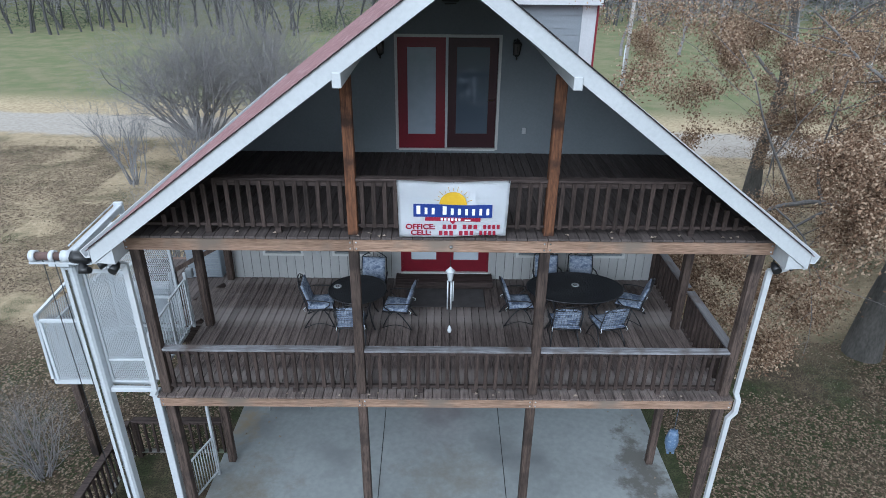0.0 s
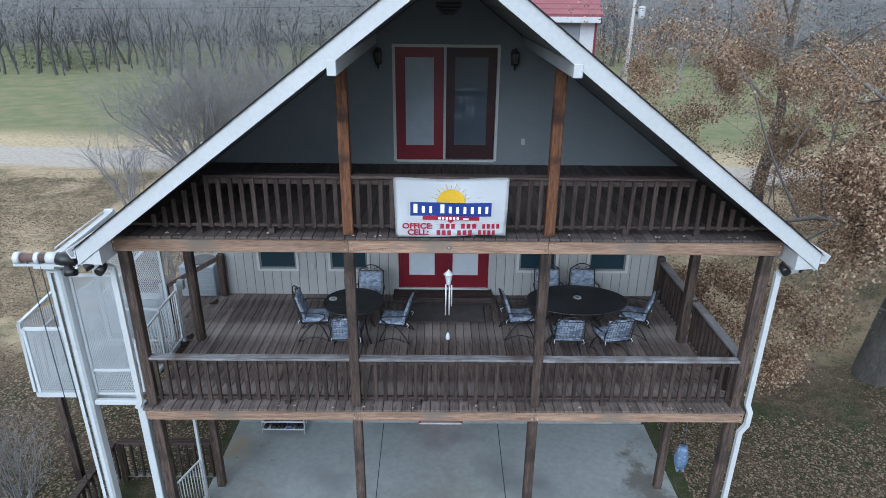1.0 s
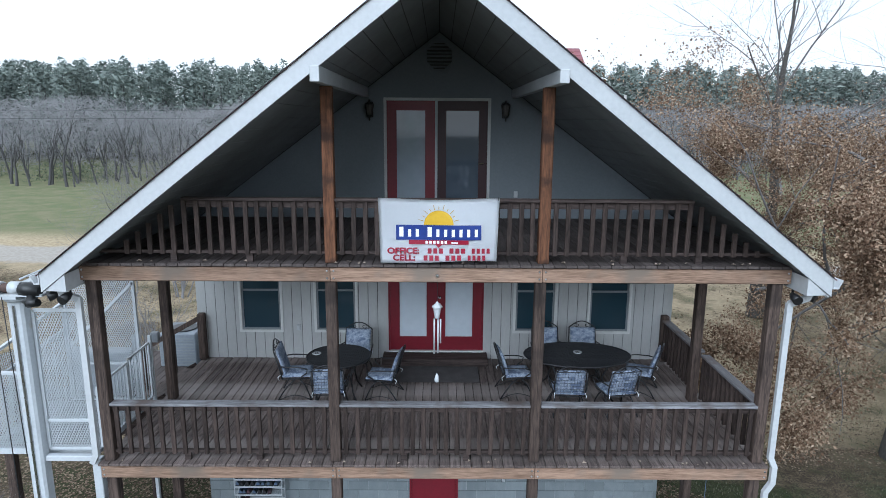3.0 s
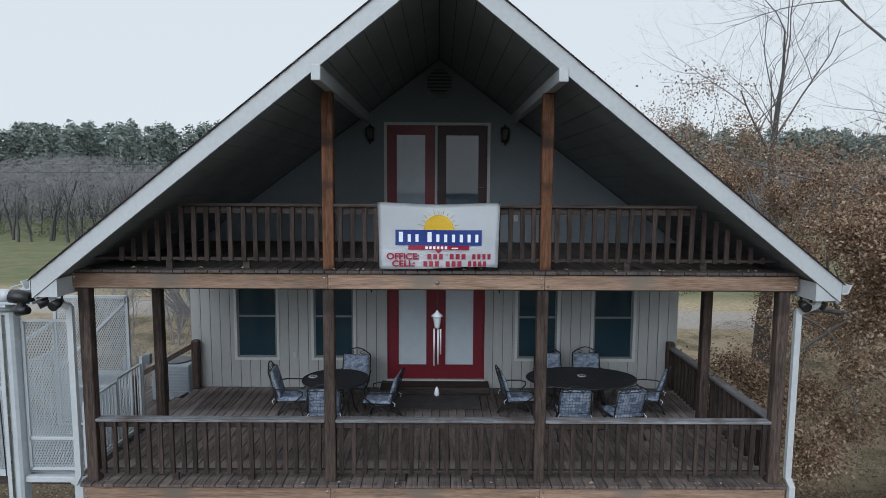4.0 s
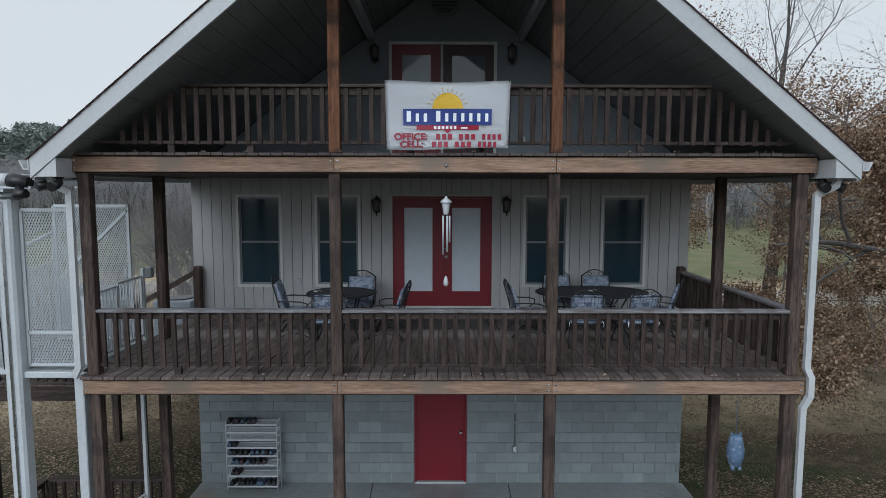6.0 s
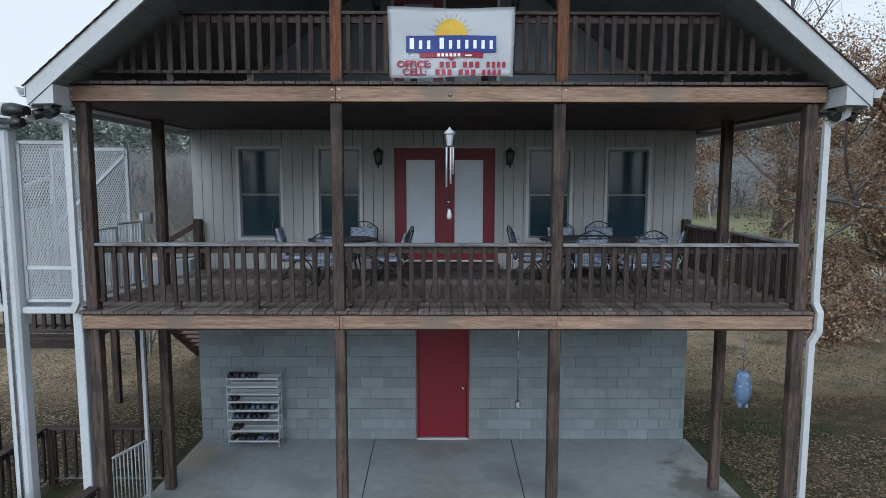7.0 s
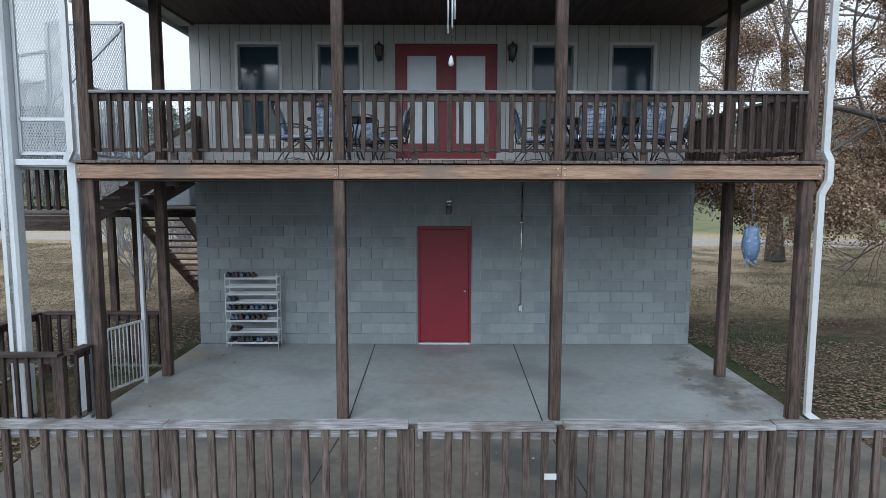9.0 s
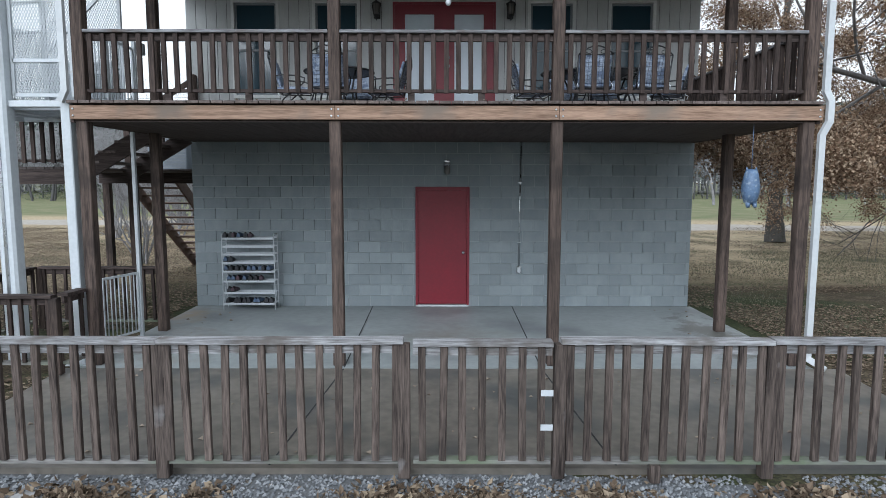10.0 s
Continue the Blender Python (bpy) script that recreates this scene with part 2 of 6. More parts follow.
def lathe(bm, profile, n=16, centre=(0, 0, 0)):
    """A turned form from (radius, z) pairs."""
    c = Vector(centre)
    rings = [[bm.verts.new(c + Vector((r * math.cos(2 * math.pi * k / n), r * math.sin(2 * math.pi * k / n), z))) for k in range(n)] for r, z in profile]
    for r, s in zip(rings, rings[1:]):
        for k in range(n):
            bm.faces.new((r[k], r[(k + 1) % n], s[(k + 1) % n], s[k])).smooth = True
    bm.faces.new(rings[0][::-1])
    bm.faces.new(rings[-1])
    return bm


def prism(bm, outline, axis, a, b):
    """An outline of (u, v) pairs pushed along an axis from a to b: axis y takes (x, z), x takes (y, z), z takes (x, y)."""
    put = {"y": lambda u, v, w: (u, w, v), "x": lambda u, v, w: (w, u, v), "z": lambda u, v, w: (u, v, w)}[axis]
    f0 = [bm.verts.new(put(u, v, a)) for u, v in outline]
    f1 = [bm.verts.new(put(u, v, b)) for u, v in outline]
    n = len(outline)
    bm.faces.new(f0)
    bm.faces.new(f1[::-1])
    for k in range(n):
        bm.faces.new((f0[k], f1[k], f1[(k + 1) % n], f0[(k + 1) % n]))
    bmesh.ops.recalc_face_normals(bm, faces=bm.faces[:])
    return bm


def mesh_of(name, bm, material):
    me = bpy.data.meshes.new(name)
    bm.to_mesh(me)
    bm.free()
    me.materials.append(material)
    return me


def part(name, bm, material, parent=None, label="", at=None):
    me = bm if isinstance(bm, bpy.types.Mesh) else mesh_of(name, bm, material)
    ob = new(name, me)
    if at:
        ob.location = at
    if parent:
        ob.parent = parent
    if label:
        ob["label"] = label
    return ob


def thing(name, label, category, at=(0, 0, 0), turn=0, group="", kind=""):
    ob = new(name)
    ob.empty_display_size = 0.1
    ob.location = at
    ob.rotation_euler = (0, 0, radians(turn))
    return tagged(ob, label, category, group, kind)


def solid(name, bm, material, label, category, group="", kind=""):
    return tagged(part(name, bm, material), label, category, group, kind)


def B():
    return bmesh.new()


# ---- plan ----
YW = 12.0          # front face of the house wall
YF = 8.165         # front face of the porch posts
HALF = 4.61        # half the width of the house
DECK_Z, UP_Z = 3.30, 6.10
POST_X = (-4.41, -1.32, 1.40, 4.47)
APEX_X, APEX_Z, PITCH = 0.065, 9.672, 0.743
Y_PROW, Y_BACK = 7.153, 20.4   # the ridge juts out farther than the eaves
EAVE = 4.90


def rake_y(x):
    """The slanting front edge of the roof."""
    return Y_PROW + 0.139 * abs(x - APEX_X)


def prow(bm, outline, front, depth=None, back=None):
    """An outline of (x, z) pairs from the slanting roof front: depth thick, or running to back."""
    f0 = [bm.verts.new((x, rake_y(x) + front, z)) for x, z in outline]
    f1 = [bm.verts.new((x, back if depth is None else rake_y(x) + front + depth, z)) for x, z in outline]
    n = len(outline)
    bm.faces.new(f0)
    bm.faces.new(f1[::-1])
    for k in range(n):
        bm.faces.new((f0[k], f1[k], f1[(k + 1) % n], f0[(k + 1) % n]))
    bmesh.ops.recalc_face_normals(bm, faces=bm.faces[:])
    return bm


def roof_z(x, drop=0.0):
    return APEX_Z - PITCH * abs(x - APEX_X) - drop


# ---- ground, road, woods edge ----
def lie(x, y):
    """Height of the ground at a corner of its net."""
    z = -0.03 + 0.05 * (noise.noise((x * 0.13, y * 0.13, 0)) - 0.2)
    if y < 8:
        z -= min(0.18, (8 - y) * 0.06)
    if abs(x) < 8 and 4 < y < 22:
        z = min(z, -0.03)
    return z


def lie_between(x, y):
    """Height of the ground within a two-metre cell of its net."""
    x0, y0 = 2 * math.floor(x / 2), 2 * math.floor(y / 2)
    u, v = (x - x0) / 2, (y - y0) / 2
    return (lie(x0, y0) * (1 - u) + lie(x0 + 2, y0) * u) * (1 - v) + (lie(x0, y0 + 2) * (1 - u) + lie(x0 + 2, y0 + 2) * u) * v


def ground():
    m, nt, bsdf = nodes_of("grass, bare earth and fallen leaves")
    N, L = nt.nodes, nt.links
    geo = N.new("ShaderNodeNewGeometry")
    sep = N.new("ShaderNodeSeparateXYZ")
    L.new(geo.outputs["Position"], sep.inputs[0])

    def noise_at(scale, detail=5, rough=0.6):
        n = N.new("ShaderNodeTexNoise")
        n.inputs["Scale"].default_value, n.inputs["Detail"].default_value, n.inputs["Roughness"].default_value = scale, detail, rough
        L.new(geo.outputs["Position"], n.inputs["Vector"])
        return n.outputs["Fac"]

    def span(v, lo, hi):
        r = N.new("ShaderNodeMapRange")
        r.interpolation_type = "SMOOTHSTEP"
        r.inputs["From Min"].default_value, r.inputs["From Max"].default_value = lo, hi
        L.new(v, r.inputs["Value"])
        return r.outputs[0]

    def blend(fac, a, b):
        x = N.new("ShaderNodeMixRGB")
        L.new(fac, x.inputs[0])
        for k, c in ((1, a), (2, b)):
            if isinstance(c, tuple):
                x.inputs[k].default_value = (*c, 1)
            else:
                L.new(c, x.inputs[k])
        return x.outputs[0]

    def arith(op, a, b):
        x = N.new("ShaderNodeMath")
        x.operation = op
        for k, c in ((0, a), (1, b)):
            if isinstance(c, (int, float)):
                x.inputs[k].default_value = c
            else:
                L.new(c, x.inputs[k])
        return x.outputs[0]

    big, mid, small, tiny = noise_at(0.09), noise_at(0.5), noise_at(4.5), noise_at(28, 3)
    y_wavy = arith("ADD", sep.outputs["Y"], arith("MULTIPLY", arith("SUBTRACT", mid, 0.5), 2.2))
    # the track runs a little aslant
    y_track = arith("ADD", y_wavy, arith("MULTIPLY", sep.outputs["X"], 0.085))
    litter = blend(span(small, 0.35, 0.65), (0.082, 0.066, 0.043), (0.15, 0.122, 0.082))
    litter = blend(span(tiny, 0.42, 0.62), litter, (0.055, 0.043, 0.035))
    turf = blend(span(small, 0.3, 0.7), (0.040, 0.056, 0.024), (0.082, 0.085, 0.046))
    turf = blend(span(tiny, 0.45, 0.62), turf, (0.04, 0.046, 0.028))
    straw = blend(span(small, 0.3, 0.7), (0.47, 0.39, 0.265), (0.32, 0.255, 0.165))
    field = blend(span(mid, 0.35, 0.7), (0.145, 0.165, 0.085), (0.215, 0.20, 0.125))
    dust = blend(span(small, 0.3, 0.7), (0.42, 0.385, 0.345), (0.34, 0.31, 0.275))
    yard = blend(span(arith("ADD", arith("MULTIPLY", mid, 0.7), arith("MULTIPLY", big, 0.5)), 0.52, 0.66), litter, turf)
    lawn = blend(span(tiny, 0.4, 0.62), blend(span(mid, 0.45, 0.66), straw, turf), (0.31, 0.25, 0.17))
    yard = blend(span(y_wavy, 13.2, 16.2), yard, lawn)
    far = blend(span(y_track, 38.3, 42.8), straw, field)
    col = blend(span(y_track, 32.0, 32.8), yard, blend(span(y_track, 36.4, 37.4), dust, far))
    L.new(col, bsdf.inputs["Base Color"])
    bsdf.inputs["Roughness"].default_value = 0.95
    bsdf.inputs["Specular IOR Level"].default_value = 0.1
    bp = N.new("ShaderNodeBump")
    bp.inputs["Strength"].default_value, bp.inputs["Distance"].default_value = 0.5, 0.02
    L.new(arith("ADD", small, tiny), bp.inputs["Height"])
    L.new(bp.outputs[0], bsdf.inputs["Normal"])
    bm = B()
    xs = [-900, -300, -120, -60, -40] + list(range(-30, 31, 2)) + [40, 60, 120, 300, 900]
    ys = [-300, -60, -20] + list(range(-10, 51, 2)) + [60, 80, 120, 300, 1500]
    grid = []
    for y in ys:
        row = []
        for x in xs:
            row.append(bm.verts.new((x, y, lie(x, y))))
        grid.append(row)
    for r, s in zip(grid, grid[1:]):
        for k in range(len(xs) - 1):
            bm.faces.new((r[k], r[k + 1], s[k + 1], s[k])).smooth = True
    solid("ground", bm, m, "winter lawn and field with fallen leaves and a dirt track", "ground", kind="structure")


ground()


def patio():
    slab = B()
    # flat under the porch, falling gently towards the fence
    prism(slab, [(12.0, 0.0), (8.07, 0.0), (8.07, -0.2), (12.0, -0.2)], "x", -4.62, 4.66)
    solid("pavement", slab, CONCRETE, "pale trowelled concrete patio under the porch", "pavement", kind="structure")
    apron = B()
    prism(apron, [(8.055, 0.0), (5.55, -0.11), (5.55, -0.3), (8.055, -0.3)], "x", -4.75, 4.95)
    solid("pavement", apron, APRON, "pale concrete apron in front of the porch", "pavement", kind="structure")
    for xa, ya, xb, yb in ((-1.31, 11.98, -1.24, 8.1), (1.30, 11.98, 1.24, 8.1)):
        j = B()
        bar(j, (xa, ya, 0.003), (xb, yb, 0.003), 0.016, 0.004)
        solid("trim", j, JOINT, "dark saw-cut joint in the patio", "joint", kind="structure")
    for xa, xb in ((-1.24, -1.5), (1.24, 1.5)):
        j = B()
        bar(j, (xa, 8.04, 0.002), (xb, 5.6, -0.105), 0.016, 0.004)
        solid("trim", j, JOINT, "dark saw-cut joint in the apron", "joint", kind="structure")


patio()


# ---- house ----
def openings_wall(bm, x0, x1, z0, z1, holes, y0, y1):
    """A wall with rectangular holes (x0, x1, z0, z1), built of blocks round them."""
    xs = sorted({x0, x1, *[h[0] for h in holes], *[h[1] for h in holes]})
    zs = sorted({z0, z1, *[h[2] for h in holes], *[h[3] for h in holes]})
    for a, b in zip(xs, xs[1:]):
        for c, d in zip(zs, zs[1:]):
            mx, mz = (a + b) / 2, (c + d) / 2
            if not any(h[0] < mx < h[1] and h[2] < mz < h[3] for h in holes):
                box(bm, a, b, y0, y1, c, d)
    return bm


WINDOWS = ((-3.79, -2.94), (-2.34, -1.49), (1.52, 2.37), (2.96, 3.81))
WIN_Z = (3.83, 5.55)
DOOR_X, DOOR_Z = (-0.90, 0.945), (3.47, 5.52)
UPDOOR_X, UPDOOR_Z = (-0.945, 1.006), (6.17, 8.295)
RED_X, RED_Z = (-0.505, 0.495), (0.0, 2.235)


def house():
    base = openings_wall(B(), -HALF, HALF, 0, 3.2, [(*RED_X, *RED_Z)], YW + 0.012, YW + 0.2)
    wall = solid("wall_front_lower", base, MORTAR, "painted grey concrete block basement wall", "wall", kind="structure")
    holes = [(a + 0.04, b - 0.04, WIN_Z[0] + 0.04, WIN_Z[1] - 0.04) for a, b in WINDOWS] + [(DOOR_X[0] + 0.03, DOOR_X[1] - 0.03, DOOR_Z[0], DOOR_Z[1] - 0.03)]
    mid = openings_wall(B(), -HALF, HALF, 3.2, 5.92, holes, YW + 0.01, YW + 0.2)
    porch_wall = solid("wall_front_middle", mid, GROOVE, "grey-tan vertical board siding behind the porch", "wall", kind="structure")
    # gable: pieces left, right and over the balcony door
    top = B()
    d0, d1 = UPDOOR_X[0] + 0.04, UPDOOR_X[1] - 0.04
    zt = UPDOOR_Z[1] - 0.04
    under = 0.245
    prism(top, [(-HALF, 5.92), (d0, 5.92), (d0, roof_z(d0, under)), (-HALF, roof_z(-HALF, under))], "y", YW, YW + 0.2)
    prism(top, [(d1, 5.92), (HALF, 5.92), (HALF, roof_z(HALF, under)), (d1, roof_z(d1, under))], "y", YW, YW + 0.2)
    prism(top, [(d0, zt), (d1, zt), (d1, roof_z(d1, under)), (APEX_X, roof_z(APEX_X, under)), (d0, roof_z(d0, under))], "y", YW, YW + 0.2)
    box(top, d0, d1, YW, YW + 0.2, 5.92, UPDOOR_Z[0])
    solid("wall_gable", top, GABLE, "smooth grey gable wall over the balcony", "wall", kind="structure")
    for name, x0, x1 in (("wall_west", -HALF, -HALF + 0.2), ("wall_east", HALF - 0.2, HALF)):
        solid(name, box(B(), x0, x1, YW + 0.2, 20.0, 3.2, 6.0), SIDING, "grey-tan side wall of the house", "wall", kind="structure")
        solid(name + "_lower", box(B(), x0, x1, YW + 0.2, 20.0, -0.1, 3.2), BLOCK, "grey block side wall of the basement", "wall", kind="structure")
    back = B()
    prism(back, [(-HALF, -0.1), (HALF, -0.1), (HALF, roof_z(HALF, 0.3)), (APEX_X, roof_z(APEX_X, 0.3)), (-HALF, roof_z(-HALF, 0.3))], "y", 19.8, 20.0)
    solid("wall_north", back, SIDING, "grey-tan back wall of the house", "wall", kind="structure")
    for z in (3.1, 5.95):
        solid("floor", box(B(), -HALF + 0.2, HALF - 0.2, YW + 0.2, 19.8, z - 0.1, z), DARK_Y, "bare floor inside the house", "floor", kind="structure")
    solid("floor", box(B(), -HALF + 0.2, HALF - 0.2, YW + 0.2, 19.8, -0.15, -0.02), CONCRETE, "concrete basement floor", "floor", kind="structure")
    return wall, porch_wall


WALL, PORCH_WALL = house()


def roof():
    # decking, one slab a slope
    for sgn, name in ((-1, "roof_west"), (1, "roof_east")):
        xe = APEX_X + sgn * (EAVE)
        deck = B()
        prow(deck, [(APEX_X, APEX_Z - 0.02), (xe, roof_z(xe, 0.02)), (xe, roof_z(xe, 0.10)), (APEX_X, APEX_Z - 0.10)], 0.04, back=Y_BACK)
        slope = solid(name, deck, SHINGLE, "red asphalt shingle roof slope", "roof", kind="structure")
        # courses of tabs, each lapping the one below
        tabs = B()
        length = EAVE * math.sqrt(1 + PITCH ** 2)
        n = 42
        step = length / n
        d = Vector((sgn, 0, -PITCH)).normalized()
        up = Vector((sgn * PITCH, 0, 1)).normalized()
        top = Vector((APEX_X, 0, APEX_Z - 0.02))
        rng = random.Random(5 + sgn)
        for i in range(n):
            a = top + d * (i * step) + up * 0.004
            b = top + d * ((i + 1) * step + 0.035) + up * (0.016 if i < n - 1 else 0.012)
            fa, fb = rake_y(a.x) - 0.03, rake_y(b.x) - 0.03
            y = Y_PROW - 0.03 - (0.15 if i % 2 else 0)
            while y < Y_BACK:
                y1 = min(Y_BACK, y + 0.30)
                if y1 - 0.02 < max(fa, fb):
                    y += 0.30
                    continue
                # the tab at the edge is cut along the slant
                ya, yb = (fa, fb) if y < max(fa, fb) + 0.02 else (y, y)
                j = rng.uniform(-0.006, 0.006)
                q = [a + Vector((0, ya, 0)), a + Vector((0, y1 - 0.008, 0)), b + d * j + Vector((0, y1 - 0.008, 0)), b + d * j + Vector((0, yb, 0))]
                lo = [q[3] - up * 0.012, q[2] - up * 0.012]
                vs = [tabs.verts.new(p) for p in q + lo]
                tabs.faces.new(vs[:4])
                tabs.faces.new((vs[3], vs[2], vs[5], vs[4]))
                y += 0.30
        s = part("shingles", tabs, SHINGLE, slope)
        s["kind"] = "stuff"
        # boxed rake board
        barge = B()
        o = 0.25
        prow(barge, [(APEX_X, APEX_Z - 0.015), (xe, roof_z(xe, 0.015)), (xe, roof_z(xe, o)), (APEX_X, APEX_Z - o)], 0.0, 0.038)
        part("rake_board", barge, WHITE, slope, "white painted rake board")
        edge = B()
        prow(edge, [(APEX_X, APEX_Z + 0.006), (xe, roof_z(xe, -0.006)), (xe, roof_z(xe, 0.014)), (APEX_X, APEX_Z - 0.014)], -0.012, 0.010)
        part("drip_edge", edge, BLACK, slope, "dark shingle edge")
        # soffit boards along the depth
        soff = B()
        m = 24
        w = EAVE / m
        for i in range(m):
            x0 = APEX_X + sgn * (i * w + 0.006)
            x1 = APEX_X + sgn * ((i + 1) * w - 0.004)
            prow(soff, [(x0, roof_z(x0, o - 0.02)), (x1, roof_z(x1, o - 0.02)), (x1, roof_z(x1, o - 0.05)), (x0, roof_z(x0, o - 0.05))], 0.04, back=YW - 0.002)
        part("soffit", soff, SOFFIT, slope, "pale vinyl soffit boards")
        sb = B()
        prow(sb, [(APEX_X, APEX_Z - o + 0.06), (xe, roof_z(xe, o - 0.06)), (xe, roof_z(xe, o - 0.03)), (APEX_X, APEX_Z - o + 0.03)], 0.045, back=Y_BACK)
        part("soffit_backing", sb, GROOVE, slope)
        # fascia, boxed return at the foot of the rake
        fas = B()
        x_in, x_out = sorted((xe, xe - sgn * 0.03))
        box(fas, x_in, x_out, rake_y(xe) + 0.04, Y_BACK, roof_z(xe, 0.27), roof_z(xe, 0.03))
        part("fascia", fas, WHITE, slope, "white fascia board")
        ret = B()
        a, b = sorted((xe - sgn * 0.31, xe - sgn * 0.035))
        prow(ret, [(xe - sgn * 0.33, 5.80), (xe - sgn * 0.035, 5.80), (xe - sgn * 0.035, roof_z(xe, 0.255)), (xe - sgn * 0.33, roof_z(xe - sgn * 0.33, 0.255))], 0.012, back=8.6)
        part("eave_return", ret, WHITE, slope, "white boxed eave return")
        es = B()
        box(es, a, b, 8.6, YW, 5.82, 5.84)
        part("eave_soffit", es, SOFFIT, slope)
        gut = B()
        g0 = xe + sgn * 0.005
        prism(gut, [(g0, roof_z(xe, 0.03)), (g0, roof_z(xe, 0.15)), (g0 + sgn * 0.07, roof_z(xe, 0.15)), (g0 + sgn * 0.12, roof_z(xe, 0.04)), (g0 + sgn * 0.105, roof_z(xe, 0.04)), (g0 + sgn * 0.06, roof_z(xe, 0.135)), (g0 + sgn * 0.012, roof_z(xe, 0.135)), (g0 + sgn * 0.012, roof_z(xe, 0.03))], "y", rake_y(xe) - 0.01, Y_BACK)
        part("gutter", gut, WHITE, slope, "white metal gutter")


roof()


def outlooker(x):
    b = B()
    box(b, x - 0.052, x + 0.052, rake_y(x) - 0.02, YW - 0.01, 8.30, roof_z(x, 0.25) + 0.04, 0.006)
    solid("roof_beam", b, WHITE, "white boxed roof beam over a porch post", "beam", group="boxed roof beams", kind="structure")


outlooker(-1.27)
outlooker(1.43)


# ---- porch frame ----
def post(x, y, z0, z1, material, label, w=0.14):
    bm = box(B(), -w / 2, w / 2, -w / 2, w / 2, 0, z1 - z0, 0.008)
    ob = solid("post", bm, material, label, "post", group="porch posts")
    ob.location = (x, y, z0)
    return ob


YP = YF + 0.07
for px in POST_X:
    post(px, YP, 0.0, 3.07, POST, "brown stained timber post under the deck")
    post(px, YP, DECK_Z, 5.86, POST, "brown stained timber post between the decks")
for px in (-4.37, 4.34):
    post(px, 10.05, 0.0, 3.07, POST, "brown stained timber side post under the deck")
    post(px, 10.15, DECK_Z, 5.86, POST, "dark stained timber side post on the porch")
post(POST_X[1] + 0.01, YP, UP_Z, 8.30, POST_UP, "reddish-brown timber post on the balcony")
post(POST_X[2] + 0.02, YP, UP_Z, 8.30, POST_UP, "reddish-brown timber post on the balcony")


def bolt_mesh():
    return mesh_of("bolt", lathe(B(), [(0.014, -0.004), (0.014, 0.004), (0.008, 0.009)], 8), CHROME)


BOLT = bolt_mesh()


def beam(x0, x1, z0, z1, label):
    bm = box(B(), 0, x1 - x0, -0.022, 0.022, 0, z1 - z0, 0.006)
    ob = solid("beam", bm, BEAM, label, "beam", group="porch beams")
    ob.location = (x0, YF - 0.022, z0)
    for bx in (0.04, x1 - x0 - 0.04):
        for bz in (0.045, z1 - z0 - 0.045):
            b = part("bolt", BOLT, CHROME, ob)
            b.location, b.rotation_euler = (bx, -0.024, bz), (radians(90), 0, 0)


for z0, z1 in ((3.075, 3.245), (5.865, 6.05)):
    xs = (-4.52, POST_X[1] + 0.01, POST_X[2] + 0.01, 4.61)
    for a, b in zip(xs, xs[1:]):
        beam(a + 0.002, b - 0.002, z0, z1, "sun-bleached timber beam bolted across the porch posts")


def deck(z, y0, material, joist, name_label, x0=-4.54, x1=4.60):
    d = thing("deck", name_label, "deck", (0, 0, 0), kind="structure")
    n = 63
    pitch = (x1 - x0) / n
    boards = [mesh_of("deck_board", box(B(), -pitch / 2 + 0.004, pitch / 2 - 0.004, y0, YW - 0.004, -0.036, 0, 0.004), material)]
    rng = random.Random(int(z * 10))
    for i in range(n):
        b = part("deck_board", boards[0], material, d)
        b.location = (x0 + (i + 0.5) * pitch, rng.uniform(-0.006, 0.0), z + rng.uniform(-0.002, 0.002))
    jm = mesh_of("joist", box(B(), x0 + 0.03, x1 - 0.03, -0.02, 0.02, -0.2, 0), joist)
    for k in range(9):
        part("joist", jm, joist, d).location = (0, YF + 0.06 + k * 0.46, z - 0.038)
    side = mesh_of("side_joist", box(B(), -0.022, 0.022, YF + 0.005, YW - 0.01, -0.22, 0), joist)
    for x in (x0 + 0.02, x1 - 0.02):
        part("side_joist", side, joist, d).location = (x, 0, z - 0.038)
    ceil = box(B(), x0 + 0.05, x1 - 0.05, YF + 0.01, YW - 0.01, -0.012, 0)
    part("ceiling_boards", ceil, joist, d).location = (0, 0, z - 0.24)
    return d


deck(DECK_Z, YF - 0.075, DECK, DARK_Y, "worn brown timber porch deck with grey patches")
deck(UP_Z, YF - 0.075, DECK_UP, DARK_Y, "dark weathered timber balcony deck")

BAL = mesh_of("baluster", box(B(), -0.029, 0.029, -0.019, 0.019, 0, 1, 0.004), BALUSTER)


